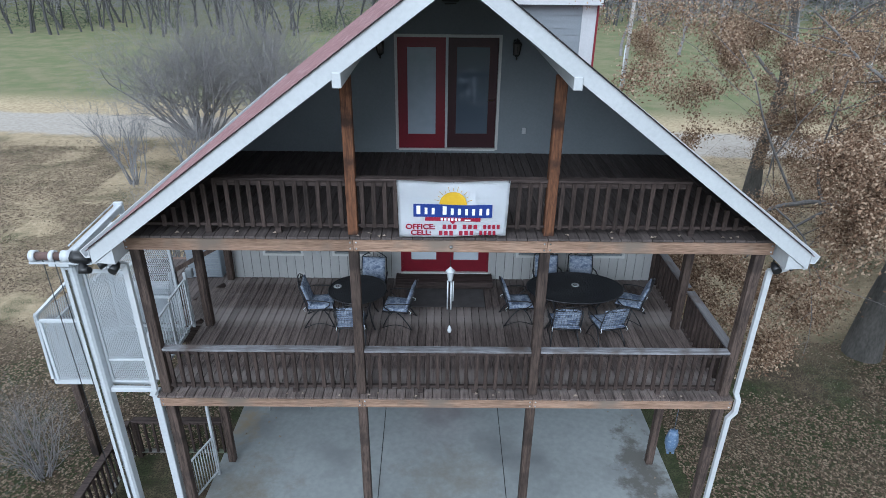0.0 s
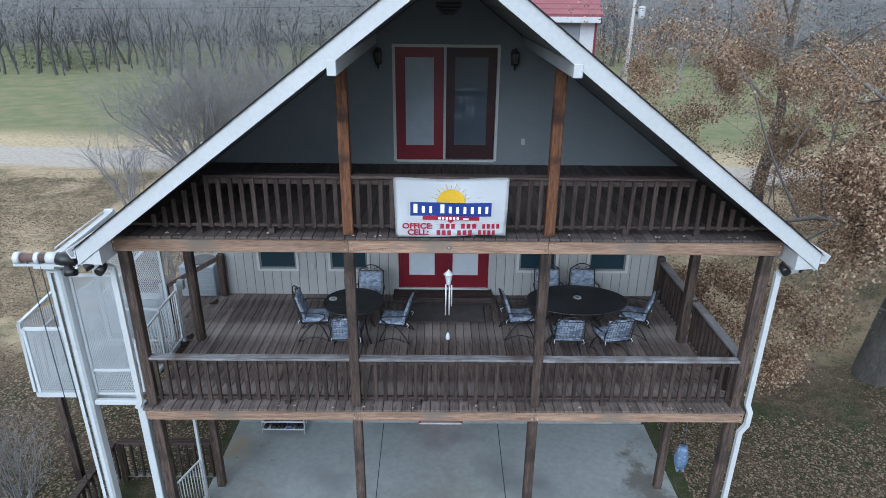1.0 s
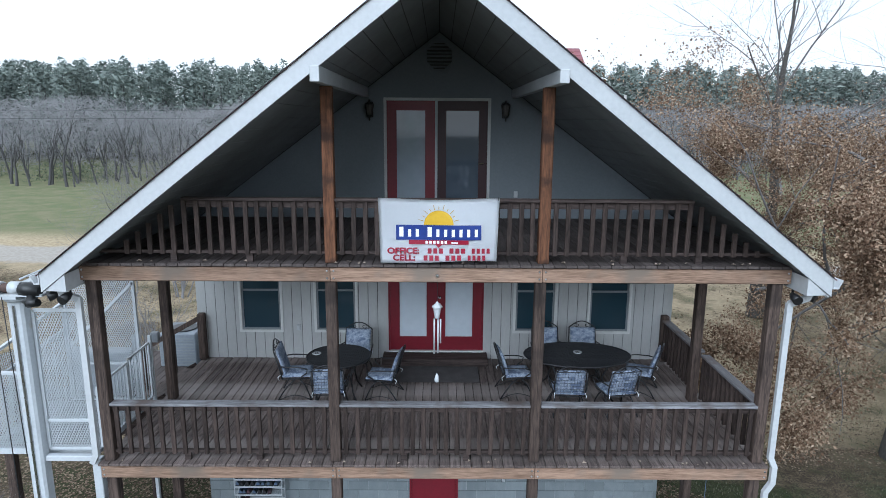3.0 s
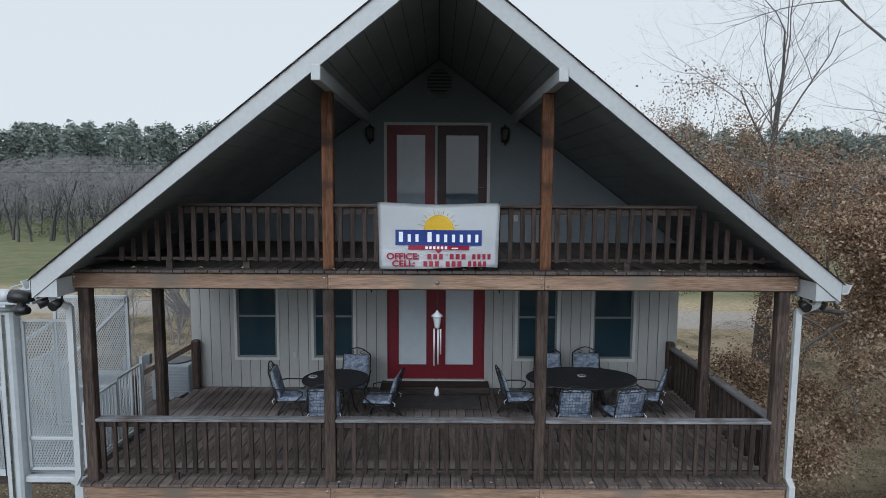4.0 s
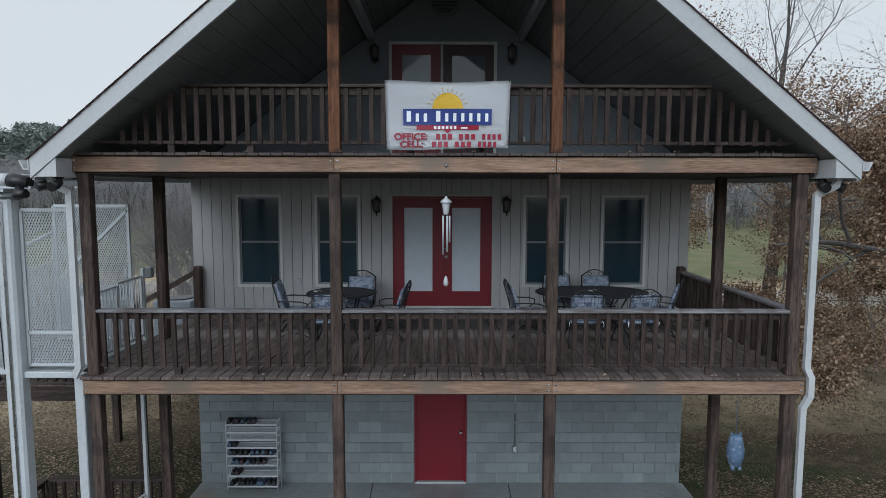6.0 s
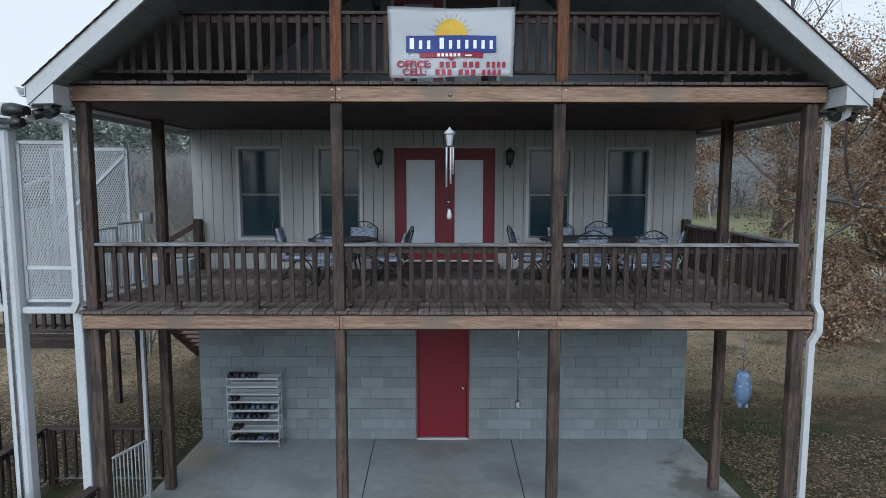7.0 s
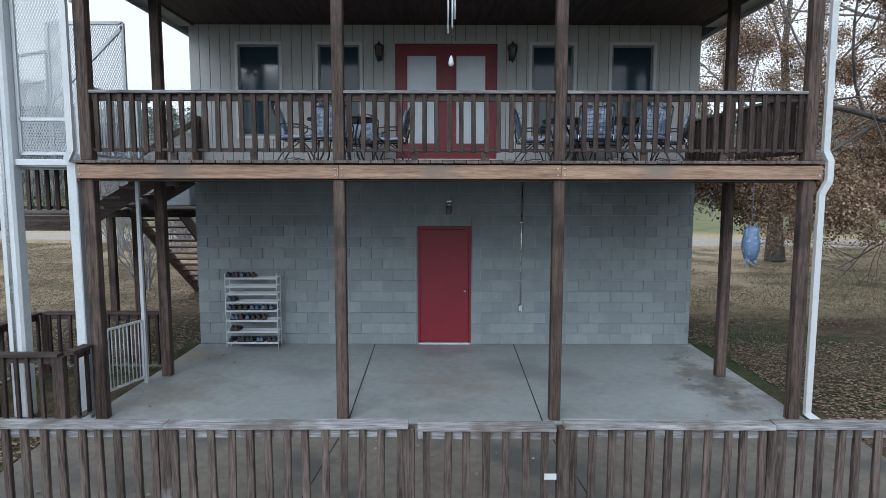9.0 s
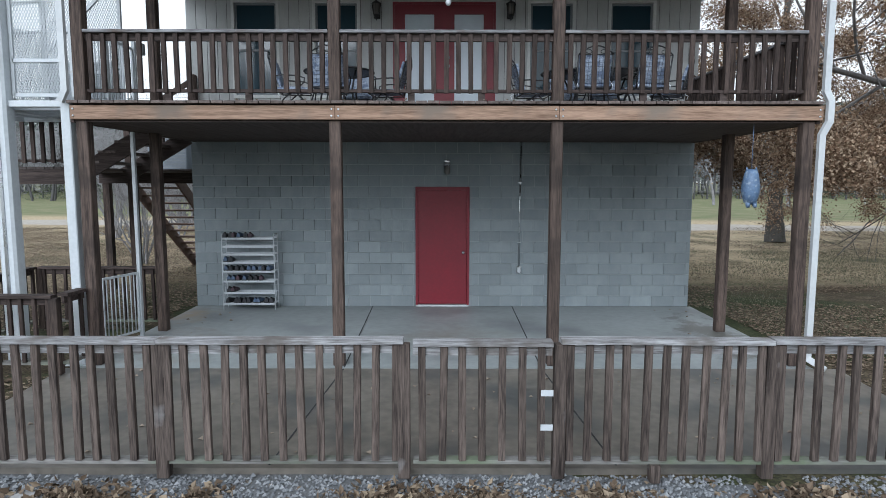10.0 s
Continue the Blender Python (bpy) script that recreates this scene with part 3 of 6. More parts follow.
def railing(x0, x1, y, z_deck, top, label, clip=False, pitch=0.15, cap_material=None):
    r = thing("railing", label, "railing", group="porch railings")
    cap_z = z_deck + top
    if clip:
        # the rail is cut off where it meets the roof
        lo = max(x0, APEX_X - (roof_z(APEX_X, 0.34) - cap_z) / PITCH)
        hi = min(x1, APEX_X + (roof_z(APEX_X, 0.34) - cap_z) / PITCH)
    else:
        lo, hi = x0, x1
    cm = cap_material or CAP
    c = part("cap_rail", box(B(), lo, hi, y - 0.075, y + 0.065, cap_z - 0.038, cap_z, 0.006), cm, r, "" if clip else "grey weathered cap rail")
    part("top_rail", box(B(), lo, hi, y - 0.0195, y + 0.0195, cap_z - 0.125, cap_z - 0.039), DARK_X, r)
    part("bottom_rail", box(B(), x0, x1, y - 0.03, y + 0.03, z_deck + 0.11, z_deck + 0.148, 0.004), DARK_X, r)
    n = max(2, round((x1 - x0) / pitch))
    rng = random.Random(int((x0 + 9) * 100 + z_deck))
    for i in range(n):
        x = x0 + (i + 0.5) * (x1 - x0) / n + rng.uniform(-0.006, 0.006)
        h = min(cap_z - 0.04, roof_z(x, 0.34)) - (z_deck + 0.1) if clip else top - 0.14
        if h < 0.08:
            continue
        b = part("baluster", BAL, BALUSTER, r)
        b.location, b.scale = (x, y - 0.035, z_deck + 0.10), (1, 1, h)
        b.rotation_euler = (0, rng.uniform(-0.012, 0.012), rng.uniform(-0.1, 0.1))
    for x in ((x0 * 2 + x1) / 3, (x0 + x1 * 2) / 3):
        part("foot_block", box(B(), x - 0.04, x + 0.04, y - 0.025, y + 0.025, z_deck, z_deck + 0.11), DARK_X, r)


for a, b in zip(POST_X, POST_X[1:]):
    railing(a + 0.072, b - 0.072, YP, DECK_Z, 0.845, "brown timber porch railing with a grey weathered cap")
railing(-4.3, POST_X[1] - 0.062, YP, UP_Z, 0.83, "dark timber balcony railing under the roof slope", True, cap_material=DARK_X)
railing(POST_X[1] + 0.082, POST_X[2] - 0.052, YP, UP_Z, 0.83, "dark timber balcony railing behind the banner", True, cap_material=DARK_X)
railing(POST_X[2] + 0.092, 4.4, YP, UP_Z, 0.83, "dark timber balcony railing under the roof slope", True, cap_material=DARK_X)


def side_railing(x, y0, y1):
    r = thing("railing", "dark board railing closing the side of the porch", "railing", group="porch railings")
    part("cap_rail", box(B(), x - 0.075, x + 0.075, y0, y1, DECK_Z + 0.812, DECK_Z + 0.85, 0.006), CAP_Y, r, "grey weathered cap rail")
    part("top_rail", box(B(), x - 0.02, x + 0.02, y0, y1, DECK_Z + 0.72, DECK_Z + 0.81), DARK_Y, r)
    part("bottom_rail", box(B(), x - 0.02, x + 0.02, y0, y1, DECK_Z + 0.09, DECK_Z + 0.15), DARK_Y, r)
    n = round((y1 - y0) / 0.15)
    for i in range(n):
        b = part("baluster", BAL, BALUSTER, r)
        b.location, b.scale = (x - 0.04, y0 + (i + 0.5) * (y1 - y0) / n, DECK_Z + 0.09), (1, 1, 0.72)


side_railing(4.47, 8.31, 10.07)
side_railing(4.47, 10.23, 11.86)


def newel(x, y, z, h, label):
    bm = box(B(), -0.07, 0.07, -0.07, 0.07, 0, h, 0.02)
    ob = solid("newel_post", bm, POST, label, "post")
    ob.location = (x, y, z)


newel(4.46, 11.92, DECK_Z, 0.93, "dark timber newel post against the wall")
newel(-4.50, 11.90, DECK_Z, 0.93, "brown timber newel post at the stair head")


# ---- doors and windows ----
def sash_window(x0, x1, z0, z1, label):
    w = thing("window", label, "window", (x0, YW, z0), group="porch windows", kind="structure")
    W, H = x1 - x0, z1 - z0
    fr = B()
    t = 0.05
    for a in ((0, t, 0, H), (W - t, W, 0, H), (t, W - t, H - t, H), (t, W - t, 0, t)):
        box(fr, a[0], a[1], -0.03, 0.05, a[2], a[3])
    part("window_frame", fr, WHITE_DULL, w, "pale grey painted frame")
    for name, za, zb, y in (("upper_sash", H * 0.47, H - t, 0.02), ("lower_sash", t, H * 0.50, 0.0)):
        s = B()
        q = 0.035
        for a in ((t, t + q, za, zb), (W - t - q, W - t, za, zb), (t + q, W - t - q, zb - q, zb), (t + q, W - t - q, za, za + q)):
            box(s, a[0], a[1], y, y + 0.03, a[2], a[3])
        sash = part(name, s, SASH, w)
        part("pane", box(B(), t + q, W - t - q, y + 0.012, y + 0.018, za + q, zb - q), PANE, sash)


WHITE_DULL = surface("pale grey frame paint", (0.66, 0.67, 0.66), (0.58, 0.59, 0.58), 0.5, 2, 20, 0.03, vary=0.02)
SASH = surface("grey sash", (0.24, 0.26, 0.265), (0.19, 0.205, 0.21), 0.5, 2, 20, 0.03, vary=0.02)
for a, b in WINDOWS:
    sash_window(a, b, *WIN_Z, "tall dark double-hung window with pale frame")


def glazed_door(parent, x0, x1, z0, z1, y, paint, pane, pane_label, stile=0.165, foot=0.26, head=0.16):
    d = B()
    box(d, x0, x0 + stile, y, y + 0.045, z0, z1)
    box(d, x1 - stile, x1, y, y + 0.045, z0, z1)
    box(d, x0 + stile, x1 - stile, y, y + 0.045, z1 - head, z1)
    box(d, x0 + stile, x1 - stile, y, y + 0.045, z0, z0 + foot)
    leaf = part("door_leaf", d, paint, parent)
    part("pane", box(B(), x0 + stile, x1 - stile, y + 0.016, y + 0.024, z0 + foot, z1 - head), pane, leaf, pane_label)
    bead = B()
    a, b, c, e = x0 + stile, x1 - stile, z0 + foot, z1 - head
    for q in ((a, a + 0.014, c, e), (b - 0.014, b, c, e), (a + 0.014, b - 0.014, e - 0.014, e), (a + 0.014, b - 0.014, c, c + 0.014)):
        box(bead, q[0], q[1], y - 0.006, y + 0.015, q[2], q[3])
    part("glazing_bead", bead, paint, leaf)
    return leaf


def knob(parent, x, y, z, lever=False):
    k = lathe(B(), [(0.03, 0), (0.03, 0.008), (0.012, 0.012), (0.012, 0.035), (0.027, 0.042), (0.03, 0.06), (0.018, 0.072)], 12)
    o = part("knob", k, CHROME, parent, "bright metal knob")
    o.location, o.rotation_euler = (x, y, z), (radians(90), 0, 0)


def porch_door():
    d = thing("door_1", "red double door with frosted full-length panes", "door", (0, YW, 0), kind="structure")
    x0, x1 = DOOR_X
    z0, z1 = DOOR_Z
    fr = B()
    for a in ((x0 - 0.045, x0, z0 - 0.12, z1 + 0.045), (x1, x1 + 0.045, z0 - 0.12, z1 + 0.045), (x0, x1, z1, z1 + 0.045)):
        box(fr, a[0], a[1], -0.028, 0.06, a[2], a[3])
    part("door_frame", fr, SIDING, d)
    jamb = B()
    for a in ((x0, x0 + 0.035, z0, z1), (x1 - 0.035, x1, z0, z1), (x0 + 0.035, x1 - 0.035, z1 - 0.035, z1)):
        box(jamb, a[0], a[1], -0.015, 0.07, a[2], a[3])
    part("jamb", jamb, RED, d)
    part("sill", box(B(), x0, x1, -0.05, 0.08, z0 - 0.03, z0), WHITE_DULL, d, "pale metal sill")
    mid = (x0 + x1) / 2
    glazed_door(d, x0 + 0.037, mid - 0.003, z0 + 0.004, z1 - 0.038, 0.0, RED, BLIND, "frosted white pane")
    right = glazed_door(d, mid + 0.003, x1 - 0.037, z0 + 0.004, z1 - 0.038, 0.0, RED, BLIND, "frosted white pane")
    part("astragal", box(B(), mid - 0.02, mid + 0.02, -0.014, -0.002, z0 + 0.004, z1 - 0.04), RED, d)
    knob(right, mid + 0.07, 0.0, z0 + 0.93)
    knob(right, mid + 0.07, 0.0, z0 + 1.08)
    step = B()
    box(step, -1.0, 1.02, -0.42, -0.004, DECK_Z + 0.004, DECK_Z + 0.135, 0.006)
    solid("door_step", step, DARK_X, "low brown timber step below the red doors", "step").location = (0, YW, 0)


porch_door()


def balcony_door():
    d = thing("door_2", "sliding balcony door, one leaf red and one dark maroon", "door", (0, YW, 0), kind="structure")
    x0, x1 = UPDOOR_X
    z0, z1 = UPDOOR_Z
    fr = B()
    t = 0.05
    for a in ((x0, x0 + t, z0, z1), (x1 - t, x1, z0, z1), (x0 + t, x1 - t, z1 - t, z1), (x0 + t, x1 - t, z0 - 0.02, z0 + 0.02)):
        box(fr, a[0], a[1], -0.035, 0.09, a[2], a[3])
    part("door_frame", fr, WHITE_DULL, d, "pale grey door frame")
    mid = (x0 + x1) / 2 - 0.02
    part("centre_post", box(B(), mid - 0.02, mid + 0.025, -0.03, 0.08, z0 + 0.02, z1 - t), WHITE, d, "white centre strip")
    glazed_door(d, x0 + t + 0.002, mid - 0.022, z0 + 0.022, z1 - t - 0.002, -0.005, RED, PANE_LIT, "pane with a pale reflection in its colour")
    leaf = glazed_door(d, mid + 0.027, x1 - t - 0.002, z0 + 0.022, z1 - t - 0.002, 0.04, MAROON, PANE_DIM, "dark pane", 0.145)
    h = B()
    tube(h, [(0, 0, 0), (0, -0.04, 0), (-0.10, -0.05, -0.01)], 0.009, 6)
    o = part("door_handle", h, BRASS, leaf, "brass lever handle")
    o.location = (x1 - 0.115, 0.04, z0 + 0.95)


BRASS = surface("worn brass", (0.55, 0.40, 0.18), (0.4, 0.28, 0.12), 0.3, 8, 60, 0.03, metal=1.0)
# base colour raised to stand for the reflection on the left pane
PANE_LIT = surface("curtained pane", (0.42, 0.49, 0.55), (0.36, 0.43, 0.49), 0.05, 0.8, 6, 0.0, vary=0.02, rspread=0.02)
balcony_door()


def basement_door():
    d = thing("door_3", "plain deep red steel basement door", "door", (0, YW, 0), kind="structure")
    x0, x1 = RED_X
    z1 = RED_Z[1]
    fr = B()
    for a in ((x0, x0 + 0.045, 0.03, z1), (x1 - 0.045, x1, 0.03, z1), (x0 + 0.045, x1 - 0.045, z1 - 0.06, z1)):
        box(fr, a[0], a[1], -0.02, 0.12, a[2], a[3], 0.004)
    part("door_frame", fr, RED, d)
    leaf = part("door_leaf", box(B(), x0 + 0.047, x1 - 0.047, 0.01, 0.055, 0.045, z1 - 0.063, 0.003), RED, d)
    part("sill", box(B(), x0 + 0.01, x1 - 0.01, -0.03, 0.12, 0.0, 0.03), WHITE, d, "white sill")
    knob(leaf, x1 - 0.115, 0.01, 1.02)


basement_door()


def louvre_vent():
    v = thing("gable_vent", "round grey louvred vent high in the gable", "vent", (0.06, YW - 0.004, 9.02))
    ring = B()
    n = 8
    for k in range(n):
        a0, a1 = 2 * math.pi * (k + 0.5) / n, 2 * math.pi * (k + 1.5) / n
        bar(ring, (0.27 * math.cos(a0), -0.02, 0.27 * math.sin(a0)), (0.27 * math.cos(a1), -0.02, 0.27 * math.sin(a1)), 0.05, 0.05, (0, 1, 0))
    part("frame", ring, GABLE, v)
    back = B()
    lathe(back, [(0.25, 0), (0.25, 0.004)], 16)
    o = part("backing", back, GROOVE, v)
    o.rotation_euler = (radians(90), 0, 0)
    for k in range(7):
        z = -0.19 + k * 0.063
        w = math.sqrt(0.245 ** 2 - z * z)
        part("slat", bar(B(), (-w, -0.02, z), (w, -0.02, z), 0.045, 0.008, (0, 0.6, 1)), GABLE, v)


louvre_vent()


# ---- fittings on the house ----
def wall_lantern(x, z, label):
    l = thing("wall_lantern", label, "wall lamp", (x, YW - 0.012, z), group="wall lanterns")
    plate = B()
    box(plate, -0.055, 0.055, -0.02, 0.0, -0.14, 0.14, 0.01)
    part("back_plate", plate, IRON, l)
    arm = B()
    tube(arm, [(0, -0.02, 0.02), (0, -0.09, 0.10), (0, -0.14, 0.17), (0, -0.14, 0.13)], 0.009, 6)
    part("arm", arm, IRON, l)
    cap = lathe(B(), [(0.012, 0.17), (0.02, 0.14), (0.085, 0.10), (0.085, 0.085)], 8, (0, -0.14, 0))
    part("cap", cap, IRON, l)
    part("shade", lathe(B(), [(0.05, -0.10), (0.078, 0.085)], 8, (0, -0.14, 0)), LAMP_GLASS, l, "smoky glass shade")
    cage = B()
    for k in range(8):
        a = 2 * math.pi * k / 8
        tube(cage, [(0.052 * math.cos(a), -0.14 + 0.052 * math.sin(a), -0.10), (0.08 * math.cos(a), -0.14 + 0.08 * math.sin(a), 0.085)], 0.005, 4)
    part("cage", cage, IRON, l)
    part("finial", lathe(B(), [(0.055, -0.10), (0.045, -0.125), (0.012, -0.15), (0.018, -0.175), (0.004, -0.20)], 8, (0, -0.14, 0)), IRON, l)


LAMP_GLASS = glass_like("smoky lamp glass", (0.16, 0.15, 0.14), 0.15)
for lx in (-1.18, 1.20):
    wall_lantern(lx, 5.36, "black iron wall lantern beside the red doors")
for lx in (-1.19, 1.26):
    wall_lantern(lx, 8.08, "black iron wall lantern beside the balcony door")


def jar_lamp():
    l = thing("wall_lamp", "clear jar lamp over the basement door", "wall lamp", (0.08, YW - 0.002, 2.52))
    part("base", lathe(B(), [(0.06, 0.10), (0.06, 0.15), (0.035, 0.16)], 12, (0, -0.08, 0)), CHROME, l)
    part("jar", lathe(B(), [(0.03, -0.06), (0.052, -0.03), (0.052, 0.10)], 12, (0, -0.08, 0)), LAMP_GLASS, l, "clear glass jar")
    part("bracket", box(B(), -0.05, 0.05, -0.09, 0, 0.12, 0.20, 0.01), CHROME, l)


jar_lamp()


def cover_plate(x, z, w=0.075, h=0.12):
    p = thing("outlet_cover", "small white outlet cover on the wall", "outlet", (x, YW - 0.016, z), group="outlet covers")
    part("plate", box(B(), -w / 2, w / 2, -0.012, 0, -h / 2, h / 2, 0.004), WHITE, p)
    part("flap", box(B(), -w / 3, w / 3, -0.022, -0.013, -h / 3, h / 3, 0.003), WHITE, p)


cover_plate(1.50, 6.55)
cover_plate(-2.65, 3.93)


def conduit():
    c = thing("conduit", "thin grey electrical conduit with an outlet box", "conduit", (1.42, YW - 0.014, 0))
    part("pipe", tube(B(), [(0, 0, 0.76), (0.0, 0, 1.8), (0.012, 0, 3.05)], 0.0125, 8), CHROME, c)
    part("outlet_box", box(B(), -0.045, 0.045, -0.045, 0.012, 0.63, 0.77, 0.006), CHROME, c)
    part("outlet_face", box(B(), -0.03, 0.03, -0.053, -0.046, 0.65, 0.75, 0.004), WHITE, c)
    for z in (1.2, 2.3):
        part("strap", box(B(), -0.03, 0.03, -0.016, 0.012, z, z + 0.02), CHROME, c)


conduit()


def downspout(pts, label):
    d = thing("downspout", label, "downspout", group="downspouts")
    for p, q in zip(pts, pts[1:]):
        b = B()
        v = (Vector(q) - Vector(p)).normalized() * 0.012
        bar(b, Vector(p) - v, Vector(q) + v, 0.075, 0.06, (0, 1, 0.01))
        part("pipe", b, WHITE, d)


downspout([(4.80, 8.00, 5.82), (4.78, 8.02, 5.71), (4.62, 8.12, 5.60), (4.62, 8.12, 3.42), (4.665, 8.09, 3.30), (4.665, 8.09, 3.06), (4.60, 8.12, 2.90), (4.60, 8.12, 0.12), (4.72, 7.95, 0.03)], "white metal downspout beside the corner post")
downspout([(-4.70, 8.00, 5.82), (-4.69, 8.02, 5.71), (-4.555, 8.12, 5.62), (-4.555, 8.12, 3.42), (-4.62, 8.13, 3.30)], "white metal downspout beside the corner post")


def floodlight(x, y, z, turn, label):
    f = thing("floodlight", label, "floodlight", (x, y, z), turn, group="floodlights")
    part("base", lathe(B(), [(0.05, -0.02), (0.05, 0.0)], 10), BLACK, f)
    for s in (-1, 1):
        h = B()
        tube(h, [(0.03 * s, 0, -0.02), (0.08 * s, -0.03, -0.06), (0.10 * s, -0.06, -0.07)], 0.014, 6)
        part("arm", h, BLACK, f)
        hd = B()
        tube(hd, [(0.10 * s, -0.04, -0.065), (0.12 * s, -0.10, -0.09), (0.15 * s, -0.19, -0.12)], [0.03, 0.055, 0.062], 10)
        part("lamp_head", hd, BLACK, f)


floodlight(4.72, 8.20, 5.80, 20, "black twin floodlight under the eave")
floodlight(-4.62, 8.05, 5.80, -30, "black twin floodlight under the eave")


# ---- dormer on the east slope ----
def dormer():
    d = thing("dormer", "gabled dormer with grey lap siding and red roof", "dormer", kind="structure")
    y0, y1, x1 = 15.25, 17.75, 3.2
    yr, zr, ze, slant = 16.5, 9.66, 8.78, 0.6
    wall = B()
    box(wall, x1 - 0.1, x1, y0, y1, 7.0, ze)
    prism(wall, [(y0, ze), (y1, ze), (yr, zr - 0.15)], "x", x1 - 0.1, x1)
    for y in (y0, y1 - 0.1):
        box(wall, 0.9, x1 - 0.1, y, y + 0.1, 7.2, ze)
    part("wall", wall, GABLE, d)
    lap = mesh_of("clapboard", prism(B(), [(y0 - 0.006, 0), (y0 - 0.024, 0), (y0 - 0.008, 0.15), (y0 - 0.006, 0.15)], "x", 0.9, x1 - 0.11), GABLE)
    for k in range(12):
        part("clapboard", lap, GABLE, d).location = (0, 0, 6.9 + k * 0.142)
    part("corner_board", box(B(), x1 - 0.11, x1 + 0.02, y0 - 0.03, y0 + 0.1, 6.9, ze), WHITE, d, "white corner board")
    part("return_board", box(B(), x1 + 0.022, x1 + 0.22, y0 + 0.01, y0 + 0.04, 7.0, ze - 0.05), WHITE, d, "white gable return board")
    part("edge_trim", box(B(), x1 + 0.222, x1 + 0.262, y0 - 0.02, y0 + 0.06, 6.95, ze - 0.05), RED, d, "red edge trim")
    for s in (-1, 1):
        r = B()
        a, b = yr, yr + s * 1.55
        prism(r, [(a, zr), (b, zr - 1.55 * slant), (b, zr - 1.55 * slant - 0.05), (a, zr - 0.05)], "x", 0.4, x1 + 0.3)
        slope = part("roof", r, SHEET, d, "red dormer roof")
        for k in range(9):
            t = B()
            u0, u1 = k * 0.172, k * 0.172 + 0.19
            prism(t, [(yr + s * u0, zr - u0 * slant + 0.004), (yr + s * u1, zr - u1 * slant + 0.022), (yr + s * u1, zr - u1 * slant + 0.004)], "x", 0.4, x1 + 0.31)
            part("shingle_course", t, SHEET, slope)
        part("eave_trim", box(B(), 1.0, x1 + 0.3, min(b, b - s * 0.03), max(b, b - s * 0.03), zr - 1.55 * slant - 0.17, zr - 1.55 * slant - 0.052), WHITE, d, "white eave trim")
        rk = B()
        prism(rk, [(a, zr - 0.052), (b, zr - 1.55 * slant - 0.052), (b, zr - 1.55 * slant - 0.19), (a, zr - 0.19)], "x", x1 + 0.27, x1 + 0.298)
        part("rake_board", rk, RED, d, "red rake board")


dormer()


